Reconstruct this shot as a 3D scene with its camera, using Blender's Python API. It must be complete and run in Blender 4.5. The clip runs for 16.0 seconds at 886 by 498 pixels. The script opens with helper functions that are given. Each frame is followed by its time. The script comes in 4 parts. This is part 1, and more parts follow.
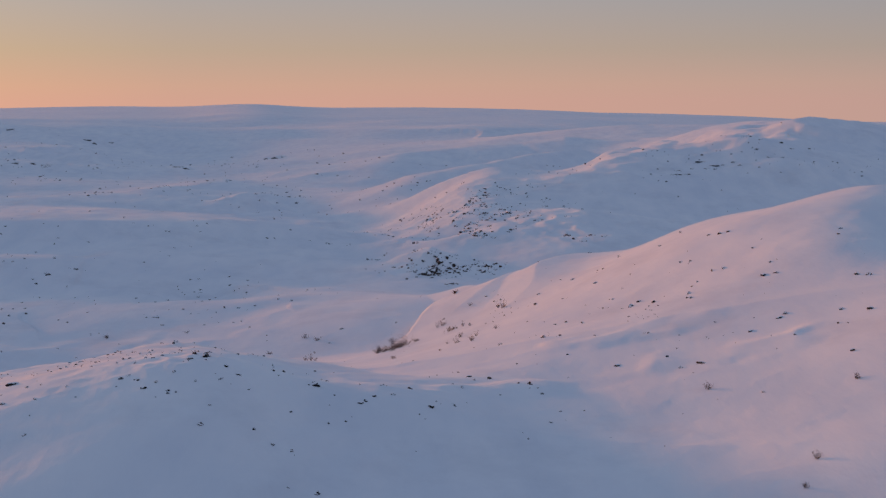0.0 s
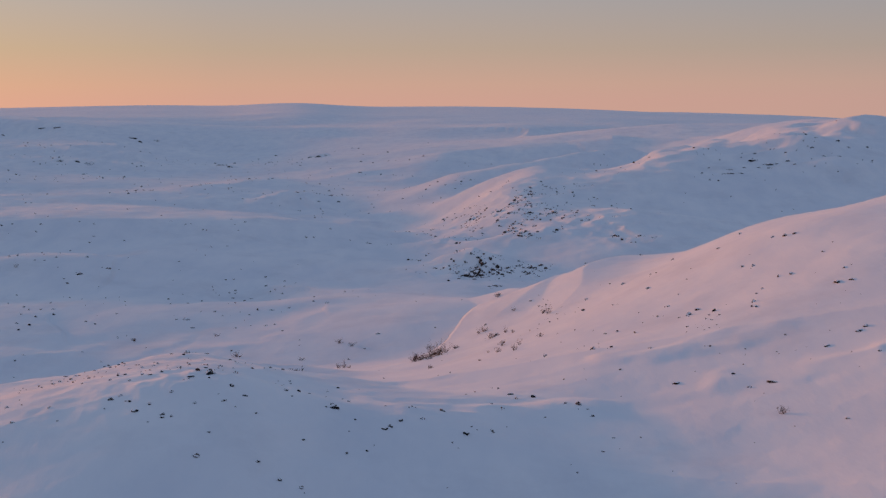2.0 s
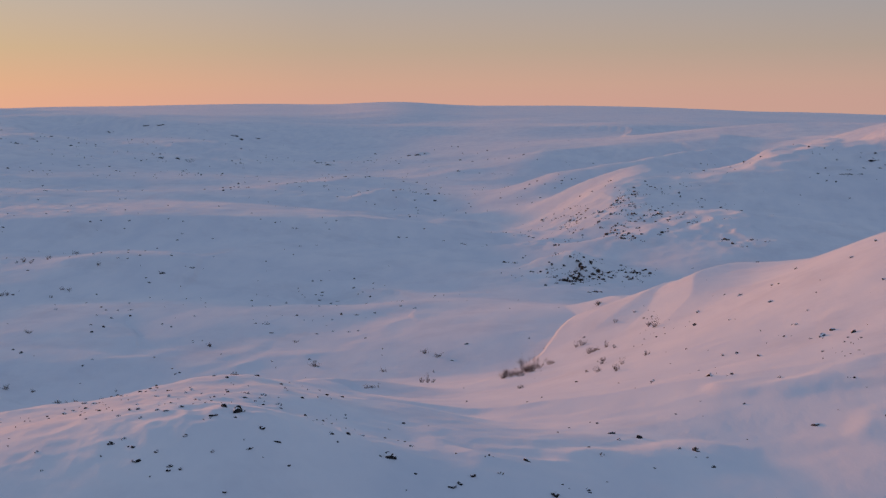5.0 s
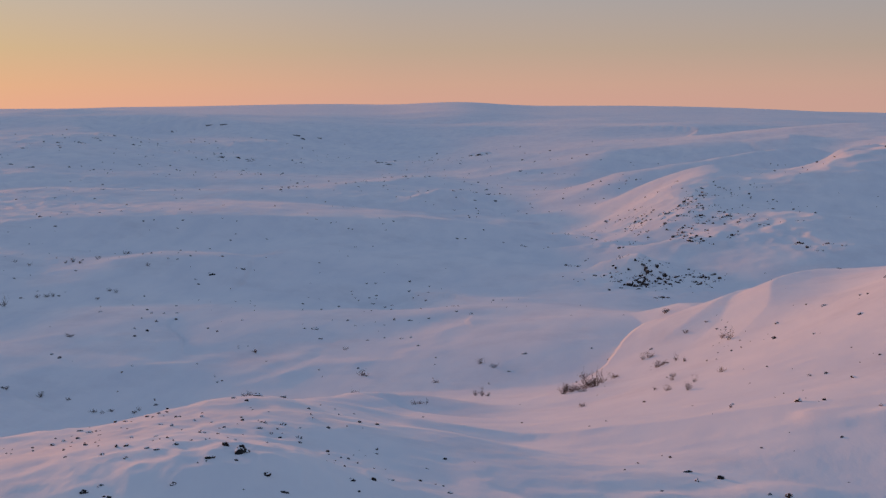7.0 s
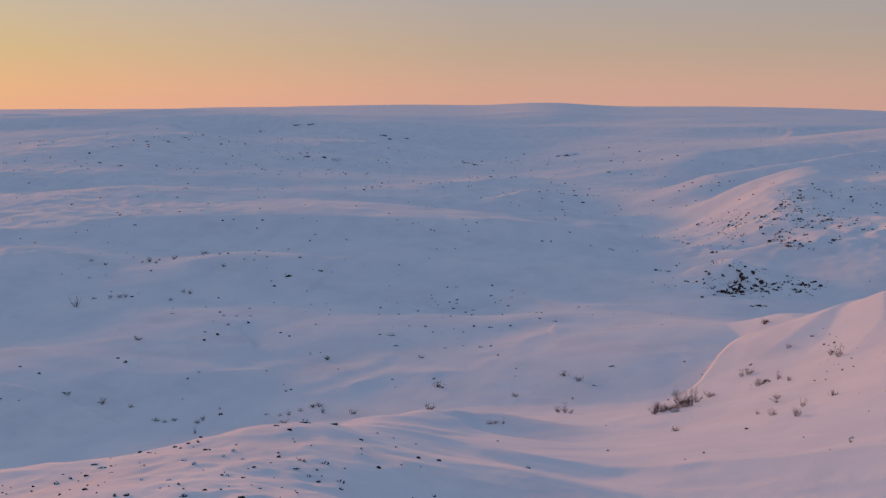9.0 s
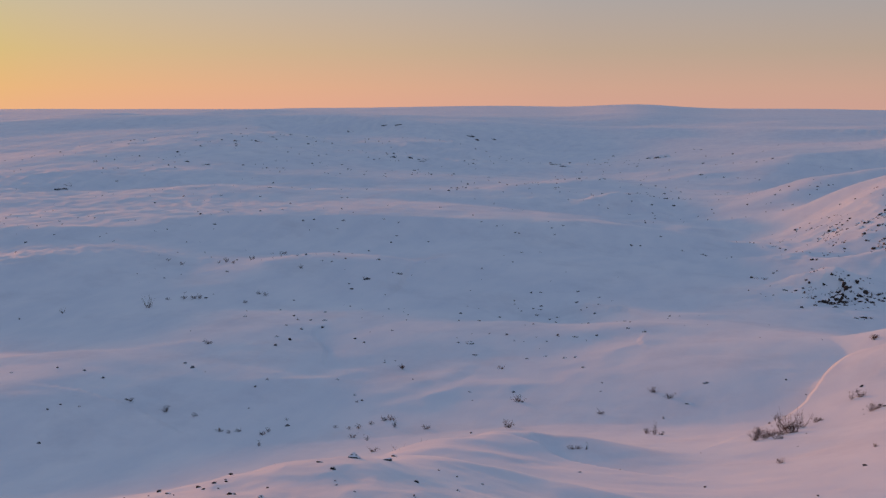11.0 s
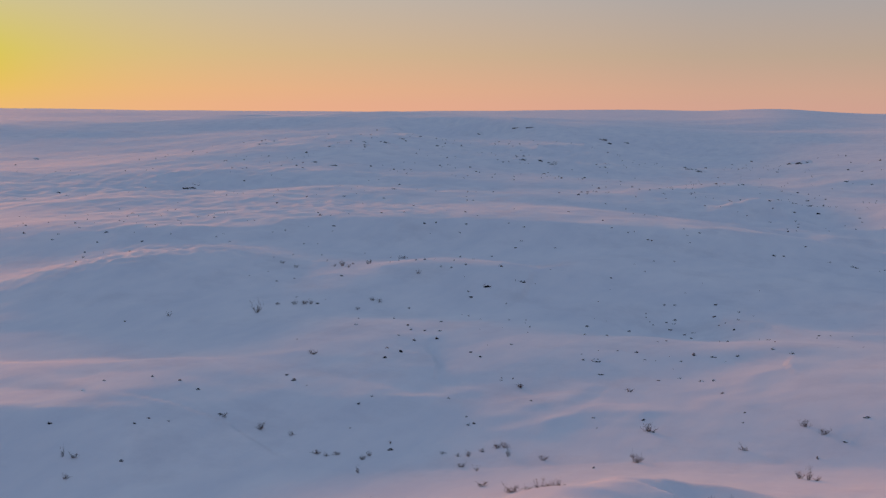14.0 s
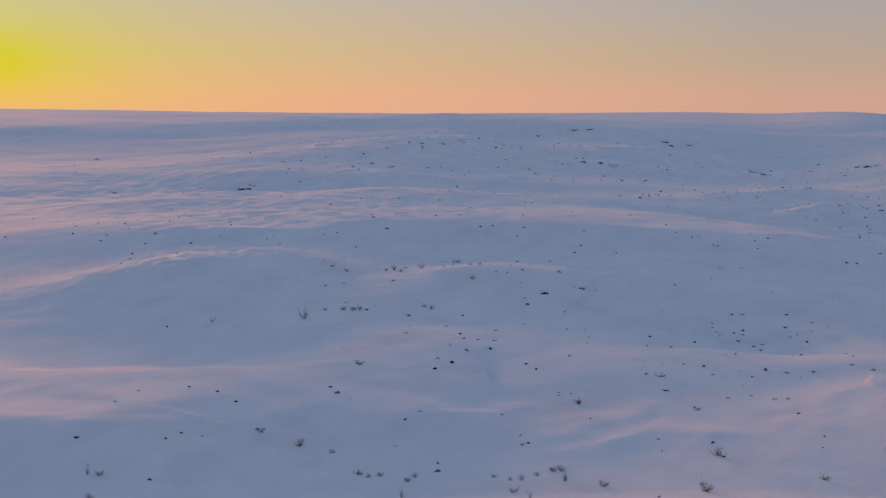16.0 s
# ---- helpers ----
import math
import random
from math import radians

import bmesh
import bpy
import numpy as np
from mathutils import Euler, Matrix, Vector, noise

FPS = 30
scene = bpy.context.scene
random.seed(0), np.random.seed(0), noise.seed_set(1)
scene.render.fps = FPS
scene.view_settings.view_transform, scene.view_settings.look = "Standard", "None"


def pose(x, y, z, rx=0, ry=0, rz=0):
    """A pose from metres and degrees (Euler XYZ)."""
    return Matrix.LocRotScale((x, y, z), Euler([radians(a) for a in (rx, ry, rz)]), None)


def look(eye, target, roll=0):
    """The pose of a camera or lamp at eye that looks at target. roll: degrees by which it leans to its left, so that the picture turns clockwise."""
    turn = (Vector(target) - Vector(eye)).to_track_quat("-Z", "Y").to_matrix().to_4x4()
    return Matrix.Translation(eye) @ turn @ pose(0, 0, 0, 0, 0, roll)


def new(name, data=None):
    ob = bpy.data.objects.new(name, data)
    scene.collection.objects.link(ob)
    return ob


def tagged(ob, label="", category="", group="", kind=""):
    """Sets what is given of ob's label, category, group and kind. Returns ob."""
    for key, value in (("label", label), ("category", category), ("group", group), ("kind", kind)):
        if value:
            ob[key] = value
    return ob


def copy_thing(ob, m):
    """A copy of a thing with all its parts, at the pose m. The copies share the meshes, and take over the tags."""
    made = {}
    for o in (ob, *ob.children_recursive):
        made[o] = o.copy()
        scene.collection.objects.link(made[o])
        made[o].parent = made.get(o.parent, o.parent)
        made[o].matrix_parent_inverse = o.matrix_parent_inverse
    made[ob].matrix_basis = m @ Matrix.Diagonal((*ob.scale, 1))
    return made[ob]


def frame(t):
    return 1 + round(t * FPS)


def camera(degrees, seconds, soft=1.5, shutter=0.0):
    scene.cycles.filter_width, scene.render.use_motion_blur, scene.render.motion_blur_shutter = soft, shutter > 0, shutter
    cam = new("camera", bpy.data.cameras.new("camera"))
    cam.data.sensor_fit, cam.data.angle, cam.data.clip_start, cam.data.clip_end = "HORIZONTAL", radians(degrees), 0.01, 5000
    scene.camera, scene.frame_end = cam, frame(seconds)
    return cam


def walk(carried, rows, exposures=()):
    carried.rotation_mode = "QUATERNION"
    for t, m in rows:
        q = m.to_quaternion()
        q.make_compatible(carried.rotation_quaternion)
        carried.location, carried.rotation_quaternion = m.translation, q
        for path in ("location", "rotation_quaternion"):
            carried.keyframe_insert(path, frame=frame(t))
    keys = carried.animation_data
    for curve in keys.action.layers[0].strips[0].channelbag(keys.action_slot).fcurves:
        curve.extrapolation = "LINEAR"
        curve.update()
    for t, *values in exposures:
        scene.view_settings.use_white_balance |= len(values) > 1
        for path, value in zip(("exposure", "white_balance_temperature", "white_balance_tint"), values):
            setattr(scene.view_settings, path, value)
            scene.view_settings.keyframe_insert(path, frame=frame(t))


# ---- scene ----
LENS = 40.94
cam = camera(LENS, 16.0, soft=1.4)
# t, x, y, z, yaw, pitch, roll of the drone's camera
ROWS = [
    (0.0, -0.00, 0.00, 48.00, 0.000, -7.114, -0.241),
    (0.5, 0.17, 3.38, 47.66, 0.517, -7.134, -0.225),
    (1.0, 0.34, 6.79, 47.35, 1.065, -7.142, -0.237),
    (1.5, 0.50, 10.09, 47.04, 1.615, -7.145, -0.239),
    (2.0, 0.63, 13.56, 46.66, 2.198, -7.136, -0.221),
    (2.5, 0.70, 16.74, 46.38, 2.815, -7.134, -0.201),
    (3.0, 0.82, 19.96, 46.12, 3.475, -7.143, -0.176),
    (3.5, 0.81, 23.27, 45.79, 4.216, -7.138, -0.145),
    (4.0, 0.83, 26.51, 45.51, 5.160, -7.139, -0.132),
    (6.5, 0.37, 42.69, 44.16, 9.480, -7.137, -0.176),
    (7.0, 0.07, 46.06, 43.85, 10.102, -7.120, -0.173),
    (7.5, -0.18, 49.12, 43.61, 10.835, -7.112, -0.161),
    (8.0, -0.47, 52.33, 43.32, 12.033, -7.115, -0.152),
    (8.5, -0.84, 55.50, 43.04, 13.169, -7.089, -0.167),
    (9.0, -1.33, 58.58, 42.80, 14.323, -7.069, -0.145),
    (11.5, -4.19, 73.51, 41.53, 19.729, -6.971, 0.107),
    (12.0, -4.95, 76.59, 41.27, 20.933, -6.942, 0.167),
    (12.5, -5.69, 79.42, 41.01, 21.924, -6.910, 0.209),
    (13.0, -6.59, 82.49, 40.67, 22.970, -6.873, 0.236),
    (13.5, -7.46, 85.18, 40.45, 23.923, -6.857, 0.281),
    (14.0, -8.38, 87.86, 40.23, 24.880, -6.845, 0.335),
    (14.5, -9.40, 90.65, 39.99, 25.640, -6.823, 0.357),
    (15.0, -10.49, 93.53, 39.71, 26.405, -6.794, 0.374),
    (15.5, -11.57, 96.14, 39.51, 27.097, -6.767, 0.394),
    (16.0, -12.67, 98.81, 39.31, 27.734, -6.752, 0.423),
]
walk(cam, [(t, pose(x, y, z, 90 + pitch, 0, yaw) @ pose(0, 0, 0, 0, 0, roll)) for t, x, y, z, yaw, pitch, roll in ROWS])

# ---- light: a low sun in haze, a dusk sky ----
SUN_AZ, SUN_EL = 49.5, 2.8          # degrees to the left of +y, degrees above the horizon
sun_way = Vector((-math.sin(radians(SUN_AZ)) * math.cos(radians(SUN_EL)),
                  math.cos(radians(SUN_AZ)) * math.cos(radians(SUN_EL)), math.sin(radians(SUN_EL))))
sun = new("sun", bpy.data.lights.new("sun", "SUN"))
sun.data.energy, sun.data.angle, sun.data.color = 2.95, radians(7.5), (1.0, 0.33, 0.07)
sun.matrix_world = look(sun_way * 300, (0, 0, 0))


class Nodes:
    """Short hand for node trees."""

    def __init__(self, tree):
        self.tree = tree
        tree.nodes.clear()

    def add(self, kind, **values):
        node = self.tree.nodes.new(kind)
        for key, value in values.items():
            if key in node.inputs:
                self.put(value, node.inputs[key])
        return node

    def put(self, value, socket):
        if isinstance(value, bpy.types.NodeSocket):
            self.tree.links.new(value, socket)
        else:
            socket.default_value = value

    def math(self, op, a, b=0.0, c=0.0):
        node = self.tree.nodes.new("ShaderNodeMath")
        node.operation = op
        for value, socket in zip((a, b, c), node.inputs):
            self.put(value, socket)
        return node.outputs[0]

    def ramp(self, factor, stops, mode="LINEAR"):
        node = self.tree.nodes.new("ShaderNodeValToRGB")
        node.color_ramp.interpolation = mode
        while len(node.color_ramp.elements) < len(stops):
            node.color_ramp.elements.new(0.5)
        for element, (at, colour) in zip(node.color_ramp.elements, stops):
            element.position = at
            element.color = (*colour, 1) if len(colour) == 3 else colour
        self.put(factor, node.inputs[0])
        return node.outputs[0]

    def mix(self, factor, a, b, blend="MIX"):
        node = self.tree.nodes.new("ShaderNodeMix")
        node.data_type, node.blend_type = "RGBA", blend
        self.put(factor, node.inputs[0])
        self.put(a, node.inputs[6])
        self.put(b, node.inputs[7])
        return node.outputs[2]

    def noise(self, vector, scale, detail=4.0, rough=0.55, out=0):
        node = self.add("ShaderNodeTexNoise", Vector=vector, Scale=scale, Detail=detail, Roughness=rough)
        return node.outputs[out]


def make_world():
    world = bpy.data.worlds.new("dusk")
    world.use_nodes = True
    scene.world = world
    n = Nodes(world.node_tree)
    where = n.add("ShaderNodeTexCoord").outputs["Generated"]
    split = n.add("ShaderNodeSeparateXYZ", Vector=where)
    height = n.math("MULTIPLY", split.outputs[2], 3.8)         # 1 at about 15 degrees
    flat = n.math("SQRT", n.math("SUBTRACT", 1.0, n.math("MULTIPLY", split.outputs[2], split.outputs[2])))
    along = n.math("ADD", n.math("MULTIPLY", split.outputs[0], -math.sin(radians(SUN_AZ))),
                   n.math("MULTIPLY", split.outputs[1], math.cos(radians(SUN_AZ))))
    side = n.math("DIVIDE", along, flat)                        # cosine of the azimuth from the sun
    near = n.ramp(side, [(0.0, (0, 0, 0)), (0.30, (0.05, 0.05, 0.05)), (0.80, (0.42, 0.42, 0.42)), (1.0, (1, 1, 1))])
    away = n.ramp(height, [(0.0, (0.49, 0.315, 0.275)), (0.05, (0.47, 0.32, 0.275)), (0.16, (0.37, 0.305, 0.275)),
                           (0.33, (0.30, 0.30, 0.325)), (0.62, (0.25, 0.275, 0.36)), (1.0, (0.18, 0.225, 0.34))])
    toward = n.ramp(height, [(0.0, (0.79, 0.39, 0.26)), (0.05, (0.77, 0.41, 0.25)), (0.16, (0.65, 0.44, 0.27)),
                             (0.33, (0.53, 0.44, 0.38)), (0.62, (0.36, 0.35, 0.38)), (1.0, (0.22, 0.26, 0.35))])
    low = n.mix(near, away, toward)
    sky = n.tree.nodes.new("ShaderNodeTexSky")
    sky.sky_type, sky.sun_disc = "NISHITA", False
    sky.sun_elevation, sky.sun_rotation = radians(SUN_EL), radians(-SUN_AZ)
    high = n.mix(1.0, sky.outputs[0], (0.09, 0.09, 0.09, 1), "MULTIPLY")
    high = n.mix(1.0, high, (0.140, 0.185, 0.305, 1), "ADD")
    aim = n.add("ShaderNodeVectorMath", Vector=where)
    aim.operation = "DOT_PRODUCT"
    aim.inputs[1].default_value = Vector((sun_way.x, sun_way.y, 0.042)).normalized()   # the glow hugs the horizon
    off = n.math("ARCCOSINE", n.math("MINIMUM", aim.outputs["Value"], 1.0))
    wide = n.math("EXPONENT", n.math("MULTIPLY", off, -4.5))
    swing = n.math("ARCCOSINE", n.math("MINIMUM", side, 1.0))
    lift = n.math("MULTIPLY", n.math("SUBTRACT", split.outputs[2], 0.034), 2.8)
    far = n.math("SQRT", n.math("ADD", n.math("MULTIPLY", swing, swing), n.math("MULTIPLY", lift, lift)))
    halo = n.math("MINIMUM", n.math("MULTIPLY", n.math("EXPONENT", n.math("MULTIPLY", far, -9.0)), 1.35), 0.97)
    blend = n.ramp(split.outputs[2], [(0.14, (0, 0, 0)), (0.5, (1, 1, 1))])
    colour = n.mix(blend, low, high)
    colour = n.mix(wide, colour, (0.13, 0.08, 0.0, 1), "ADD")
    colour = n.mix(halo, colour, (0.86, 1.15, 0.12, 1), "MULTIPLY")
    back = n.add("ShaderNodeBackground", Color=colour, Strength=1.045)
    out = n.add("ShaderNodeOutputWorld")
    n.tree.links.new(back.outputs[0], out.inputs[0])


make_world()


# ---- materials ----
def material(name):
    m = bpy.data.materials.new(name)
    m.use_nodes = True
    return m, Nodes(m.node_tree)


def finish(n, colour, rough, bump=None, strength=0.3, distance=0.1, spec=0.3, sheen=0.0):
    shader = n.add("ShaderNodeBsdfPrincipled", Roughness=rough)
    n.put(colour, shader.inputs["Base Color"])
    shader.inputs["Specular IOR Level"].default_value = spec
    shader.inputs["Sheen Weight"].default_value = sheen
    shader.inputs["Sheen Roughness"].default_value = 0.55
    if bump is not None:
        b = n.add("ShaderNodeBump", Strength=strength, Distance=distance, Height=bump)
        n.tree.links.new(b.outputs[0], shader.inputs["Normal"])
    out = n.add("ShaderNodeOutputMaterial")
    n.tree.links.new(shader.outputs[0], out.inputs[0])


def snow_material(name="snow"):
    m, n = material(name)
    where = n.add("ShaderNodeTexCoord").outputs["Object"]
    stretch = n.add("ShaderNodeMapping", Vector=where, Rotation=(0, 0, radians(35)), Scale=(1.0, 0.35, 1.0)).outputs[0]
    big = n.noise(where, 0.012, 5)
    mid = n.noise(stretch, 0.12, 6, 0.6)
    fine = n.noise(stretch, 1.1, 5, 0.6)
    colour = n.mix(n.ramp(big, [(0.3, (0, 0, 0)), (0.75, (1, 1, 1))]), (0.78, 0.79, 0.83, 1), (0.88, 0.87, 0.87, 1))
    colour = n.mix(n.ramp(mid, [(0.35, (0, 0, 0)), (0.7, (0.6, 0.6, 0.6))]), colour, (0.66, 0.70, 0.77, 1))
    # thin snow over heath
    heath = n.ramp(n.noise(where, 0.05, 7, 0.68), [(0.52, (0, 0, 0)), (0.72, (0.4, 0.4, 0.4))])
    colour = n.mix(heath, colour, (0.56, 0.57, 0.62, 1))
    height = n.math("ADD", n.math("MULTIPLY", mid, 1.8), n.math("MULTIPLY", fine, 0.2))
    height = n.math("ADD", height, n.math("MULTIPLY", n.noise(where, 0.035, 3, 0.5), 5.0))
    finish(n, colour, 0.95, height, 0.34, 0.35, 0.04, 0.13)
    return m


SNOW = snow_material()


# ---- the ground: one sheet of fells and basins to the horizon ----
CENTRE = (-3.0, 45.0)
HILLS = []


def hill(x, y, radius, height):
    """A round swell of the ground."""
    HILLS.append((x, y, radius, height))


CRESTS = []


def crest(front, back, *line):
    """A crest that stands at its own heights, with a near and a far flank of their own widths."""
    CRESTS.append((front, back, line))


PONDS = []


def pond(x, y, long, short, turn, level):
    """A frozen sheet of water under smooth snow."""
    PONDS.append((x, y, long, short, radians(turn), level))


ROUGH = []


def rough(x, y, reach, height, grain):
    """Broken, blocky ground over bedrock."""
    ROUGH.append((x, y, reach, height, grain))


RIDGES = []


def ridge(width, height, *line):
    """A drawn-out crest of snow along a line of places."""
    RIDGES.append((width, height, line))


# the ridge and hollow under the drone
hill(20, 71, 14, -1.4)
hill(72, 100, 25, 4.0)
hill(-15.5, 83.5, 7.0, 0.56)
hill(-29.0, 81.3, 5.0, 0.65)
hill(-3.0, 92.0, 7.0, -0.75)
hill(-26.5, 85.7, 7.0, 1.04)
hill(-8.6, 94.2, 5.0, -0.81)
hill(-19.9, 97.0, 7.0, 1.16)
hill(-35.9, 93.6, 5.0, 0.40)
hill(-1.1, 104.8, 5.4, 1.18)
hill(-11.8, 105.3, 5.0, 0.45)
hill(-21.4, 104.9, 5.0, 1.45)
hill(17, 105, 15, -2.7)
hill(-33, 112, 18, 7.1)
hill(-14.0, 118.5, 5.0, -0.52)
hill(-37.8, 113.7, 5.0, -0.91)
hill(-23.6, 126.8, 5.0, 0.86)
hill(14.8, 128.9, 7.0, -0.86)
hill(-45.3, 120.5, 5.0, 0.68)
hill(57.5, 111.5, 8.1, 0.71)
hill(-36.2, 129.0, 5.0, 0.56)
hill(50.4, 118.8, 8.2, 0.73)
hill(-14.9, 135.5, 5.0, 0.71)
hill(-31.5, 134.9, 5.0, 1.90)
hill(-3.0, 144.6, 8.0, -1.38)
hill(64, 119, 14, 1.9)
hill(17.7, 142.4, 8.0, -0.33)
hill(-32.9, 145.8, 9.5, 2.05)
hill(-13.0, 150.0, 5.3, -0.82)
hill(-30.9, 147.6, 5.3, 0.93)
hill(60, 141, 10, 0.8)
# the slope and the edge of the basin
hill(-3, 160.7, 14.0, -1.28)
hill(65, 139, 16, 2.7)
hill(43, 156, 11, 0.9)
hill(-36.6, 164.2, 6.2, 2.14)
hill(-15, 170, 9.4, -0.12)
hill(64, 161, 11, 1.0)
hill(25, 177, 16.5, 0.54)
hill(-31, 177, 16.5, 1.08)
hill(-17, 179, 16.5, -1.20)
hill(52, 168, 11, 1.6)
hill(-8, 190, 10.9, -0.64)
hill(-16, 190, 10.9, -0.26)
hill(8, 194.2, 11.2, 0.53)
hill(44.5, 191.4, 7.7, 0.66)
hill(-81, 180, 18.0, -0.96)
hill(-95, 171, 18.0, -0.90)
hill(102, 161, 22, -2.2)
hill(75, 180, 22, 4.0)
hill(61, 188, 22, 8.1)
hill(-43, 202, 15, 2.0)
hill(-18, 210, 12.5, 0.19)
hill(38, 208, 15, 3.0)
hill(-9.3, 222.5, 13.4, 0.61)
hill(18.3, 224.1, 13.5, 0.49)
hill(-27.1, 224.4, 13.6, 0.22)
hill(-124, 180, 15, -3.6)
hill(-77, 211, 44, -6.9)
hill(88, 202, 15, 2.3)
hill(-75.1, 212.2, 13.6, 0.20)
hill(-67.6, 219.5, 14.0, 0.43)
hill(67.1, 217.5, 9.3, -0.36)
hill(-86.6, 212.6, 14.1, 0.65)
hill(80, 215, 17, 4.6)
hill(80.3, 214.8, 9.5, 1.80)
hill(47.8, 229.0, 9.5, 1.29)
hill(-10, 236, 14.4, 0.78)
hill(-10, 236, 17, -3.9)
hill(-115, 202.2, 14.5, 0.31)
hill(40.0, 234.7, 9.7, 1.41)
hill(22.9, 242.8, 15.0, 1.12)
# the basin and its knolls
hill(-129, 201, 15.0, -0.60)
hill(-82, 231, 15.0, -0.84)
hill(-50, 244, 18, 1.1)
hill(30, 248, 15.0, 0.78)
hill(23, 251, 15.0, 1.32)
hill(-75, 241, 15.0, 0.84)
hill(-30, 253, 15.0, 0.36)
hill(102, 228, 17, 1.5)
hill(62, 246, 30, 15.4)
hill(138, 202, 84, 19.3)
hill(-160, 186, 17, -0.5)
hill(-105, 230, 16.5, 0.78)
hill(-96, 235, 16.5, 0.72)
hill(-131, 216, 16.5, 0.48)
hill(-109, 247, 16.5, 1.32)
hill(9, 273, 16.5, 1.26)
hill(-43, 271, 16.5, -0.78)
hill(-201, 189, 34, -1.4)
hill(161, 227, 34, -4.6)
hill(-37, 289, 18.0, 1.32)
hill(3, 296, 19.5, 0.48)
hill(-142, 274, 19.5, 0.54)
hill(27, 328, 23, -5.3)
hill(164, 275, 40, -3.2)
hill(-119, 305, 23, -1.6)
hill(187, 257, 40, -3.6)
hill(-165, 288, 15, 0.4)
hill(-115, 318, 15, -2.1)
hill(-66, 335, 15, -2.4)
hill(-152, 315, 15, -1.5)
hill(-203, 305, 16, 3.1)
# the ridges behind the basin
hill(-72, 368, 26, -1.3)
hill(-157, 348, 17, -2.2)
hill(-142, 361, 17, 2.9)
hill(-190, 339, 31, 6.5)
hill(-190, 339, 17, 1.2)
hill(48, 414, 19, 2.4)
hill(48, 414, 60, -6.0)
hill(-122, 410, 31, 2.0)
hill(37, 427, 31, 6.0)
hill(77, 421, 31, 4.2)
hill(-257, 386, 38, 7.7)
hill(-226, 432, 36, 1.3)
hill(19, 492, 40, -2.6)
hill(60, 495, 23, 1.8)
hill(41, 543, 25, 2.8)
hill(-81, 539, 25, -1.0)
hill(-55, 559, 46, -10.3)
hill(-55, 559, 26, -1.1)
hill(-308, 465, 73, 5.6)
hill(-163, 538, 41, 5.6)
hill(256, 494, 73, -7.2)
hill(51, 561, 41, 9.0)
hill(124, 558, 26, -2.1)
hill(-90, 571, 27, 2.6)
hill(-342, 466, 27, 2.7)
# far fells
hill(-274, 582, 30, 5.0)
hill(122, 634, 48, 10.8)
hill(-189, 618, 48, -4.4)
hill(180, 621, 30, 3.6)
hill(180, 621, 97, 18.2)
hill(-100, 650, 31, -8.4)
hill(-371, 556, 32, 1.9)
hill(-109, 693, 33, 0.2)
hill(-160, 700, 34, 4.4)
hill(213, 711, 56, 0.5)
hill(-353, 651, 56, 3.7)
hill(408, 611, 98, -5.6)
hill(-151, 805, 39, 5.6)
hill(273, 804, 73, 13.0)
hill(273, 804, 40, 4.9)
hill(-404, 764, 41, 5.1)
hill(-158, 869, 75, 3.0)
hill(264, 905, 81, 17.7)
hill(-373, 886, 46, 1.0)
hill(-104, 972, 149, -21.7)
hill(-102, 985, 76, 9.7)
hill(552, 810, 132, -10.1)
hill(-3, 990, 76, 2.5)
hill(-476, 863, 76, 8.2)
hill(246, 1005, 50, 10.6)
hill(-365, 1014, 52, 7.6)
hill(-552, 996, 88, 13.3)
hill(732, 861, 154, -13.2)
# the farthest swells
hill(-529, 1109, 59, 8.6)
hill(-268, 1293, 102, -18.6)
hill(635, 1150, 306, 40.2)
hill(-295, 1358, 67, 3.4)
hill(-527, 1294, 68, 8.9)
hill(208, 1411, 124, 29.0)
hill(989, 1146, 207, -15.4)
hill(-744, 1329, 119, 9.4)
hill(-1202, 916, 207, -10.6)
hill(-311, 1495, 119, -26.6)
hill(-559, 1483, 77, 13.7)
hill(-667, 1549, 82, 9.7)
hill(-819, 1542, 85, 10.1)
hill(-864, 1536, 413, 14.8)
hill(-972, 1480, 87, 7.8)
hill(-685, 1662, 88, 10.1)
hill(-852, 1735, 95, 22.2)
hill(-419, 2002, 160, -19.8)
# crests and drifts
ridge(3.4, 0.7, (-129, 213), (-125, 220), (-121, 224), (-115, 224), (-106, 226))
ridge(6.8, 0.8, (-212, 316), (-207, 325), (-186, 318))
ridge(6.0, 2.4, (-230, 372), (-228, 380))
ridge(6.2, 2.4, (-245, 380), (-224, 389))
ridge(6.1, 0.9, (-66, 316), (-69, 342), (-64, 355), (-51, 356), (-37, 340))
ridge(4.6, 0.7, (-73, 292), (-57, 298), (-46, 299), (-37, 301))
ridge(3.8, 0.7, (-51, 272), (-47, 279), (-43, 279), (-36, 291))
ridge(3.0, 0.6, (-41, 262), (-43, 278))
ridge(13.0, 2.9, (-135, 634), (-126, 685), (-113, 709))
ridge(11.6, 2.9, (-96, 572), (-93, 660))
ridge(10.1, 2.9, (-71, 545), (-72, 603), (-60, 618))
ridge(3.5, 0.6, (-113, 231), (-103, 237), (-92, 241), (-85, 256))
ridge(3.0, 0.6, (-65, 243), (-63, 254), (-54, 254))
ridge(17.9, 2.5, (-64, 914), (-24, 939), (18, 961))
ridge(21.5, 4.5, (-106, 991), (-76, 1078), (-40, 1146), (46, 1147), (117, 1127), (187, 1093))
ridge(22.4, 5.0, (30, 949), (60, 1049), (80, 1071), (132, 1055), (166, 1078))
ridge(11.8, 4.0, (55, 568), (81, 574), (160, 943))
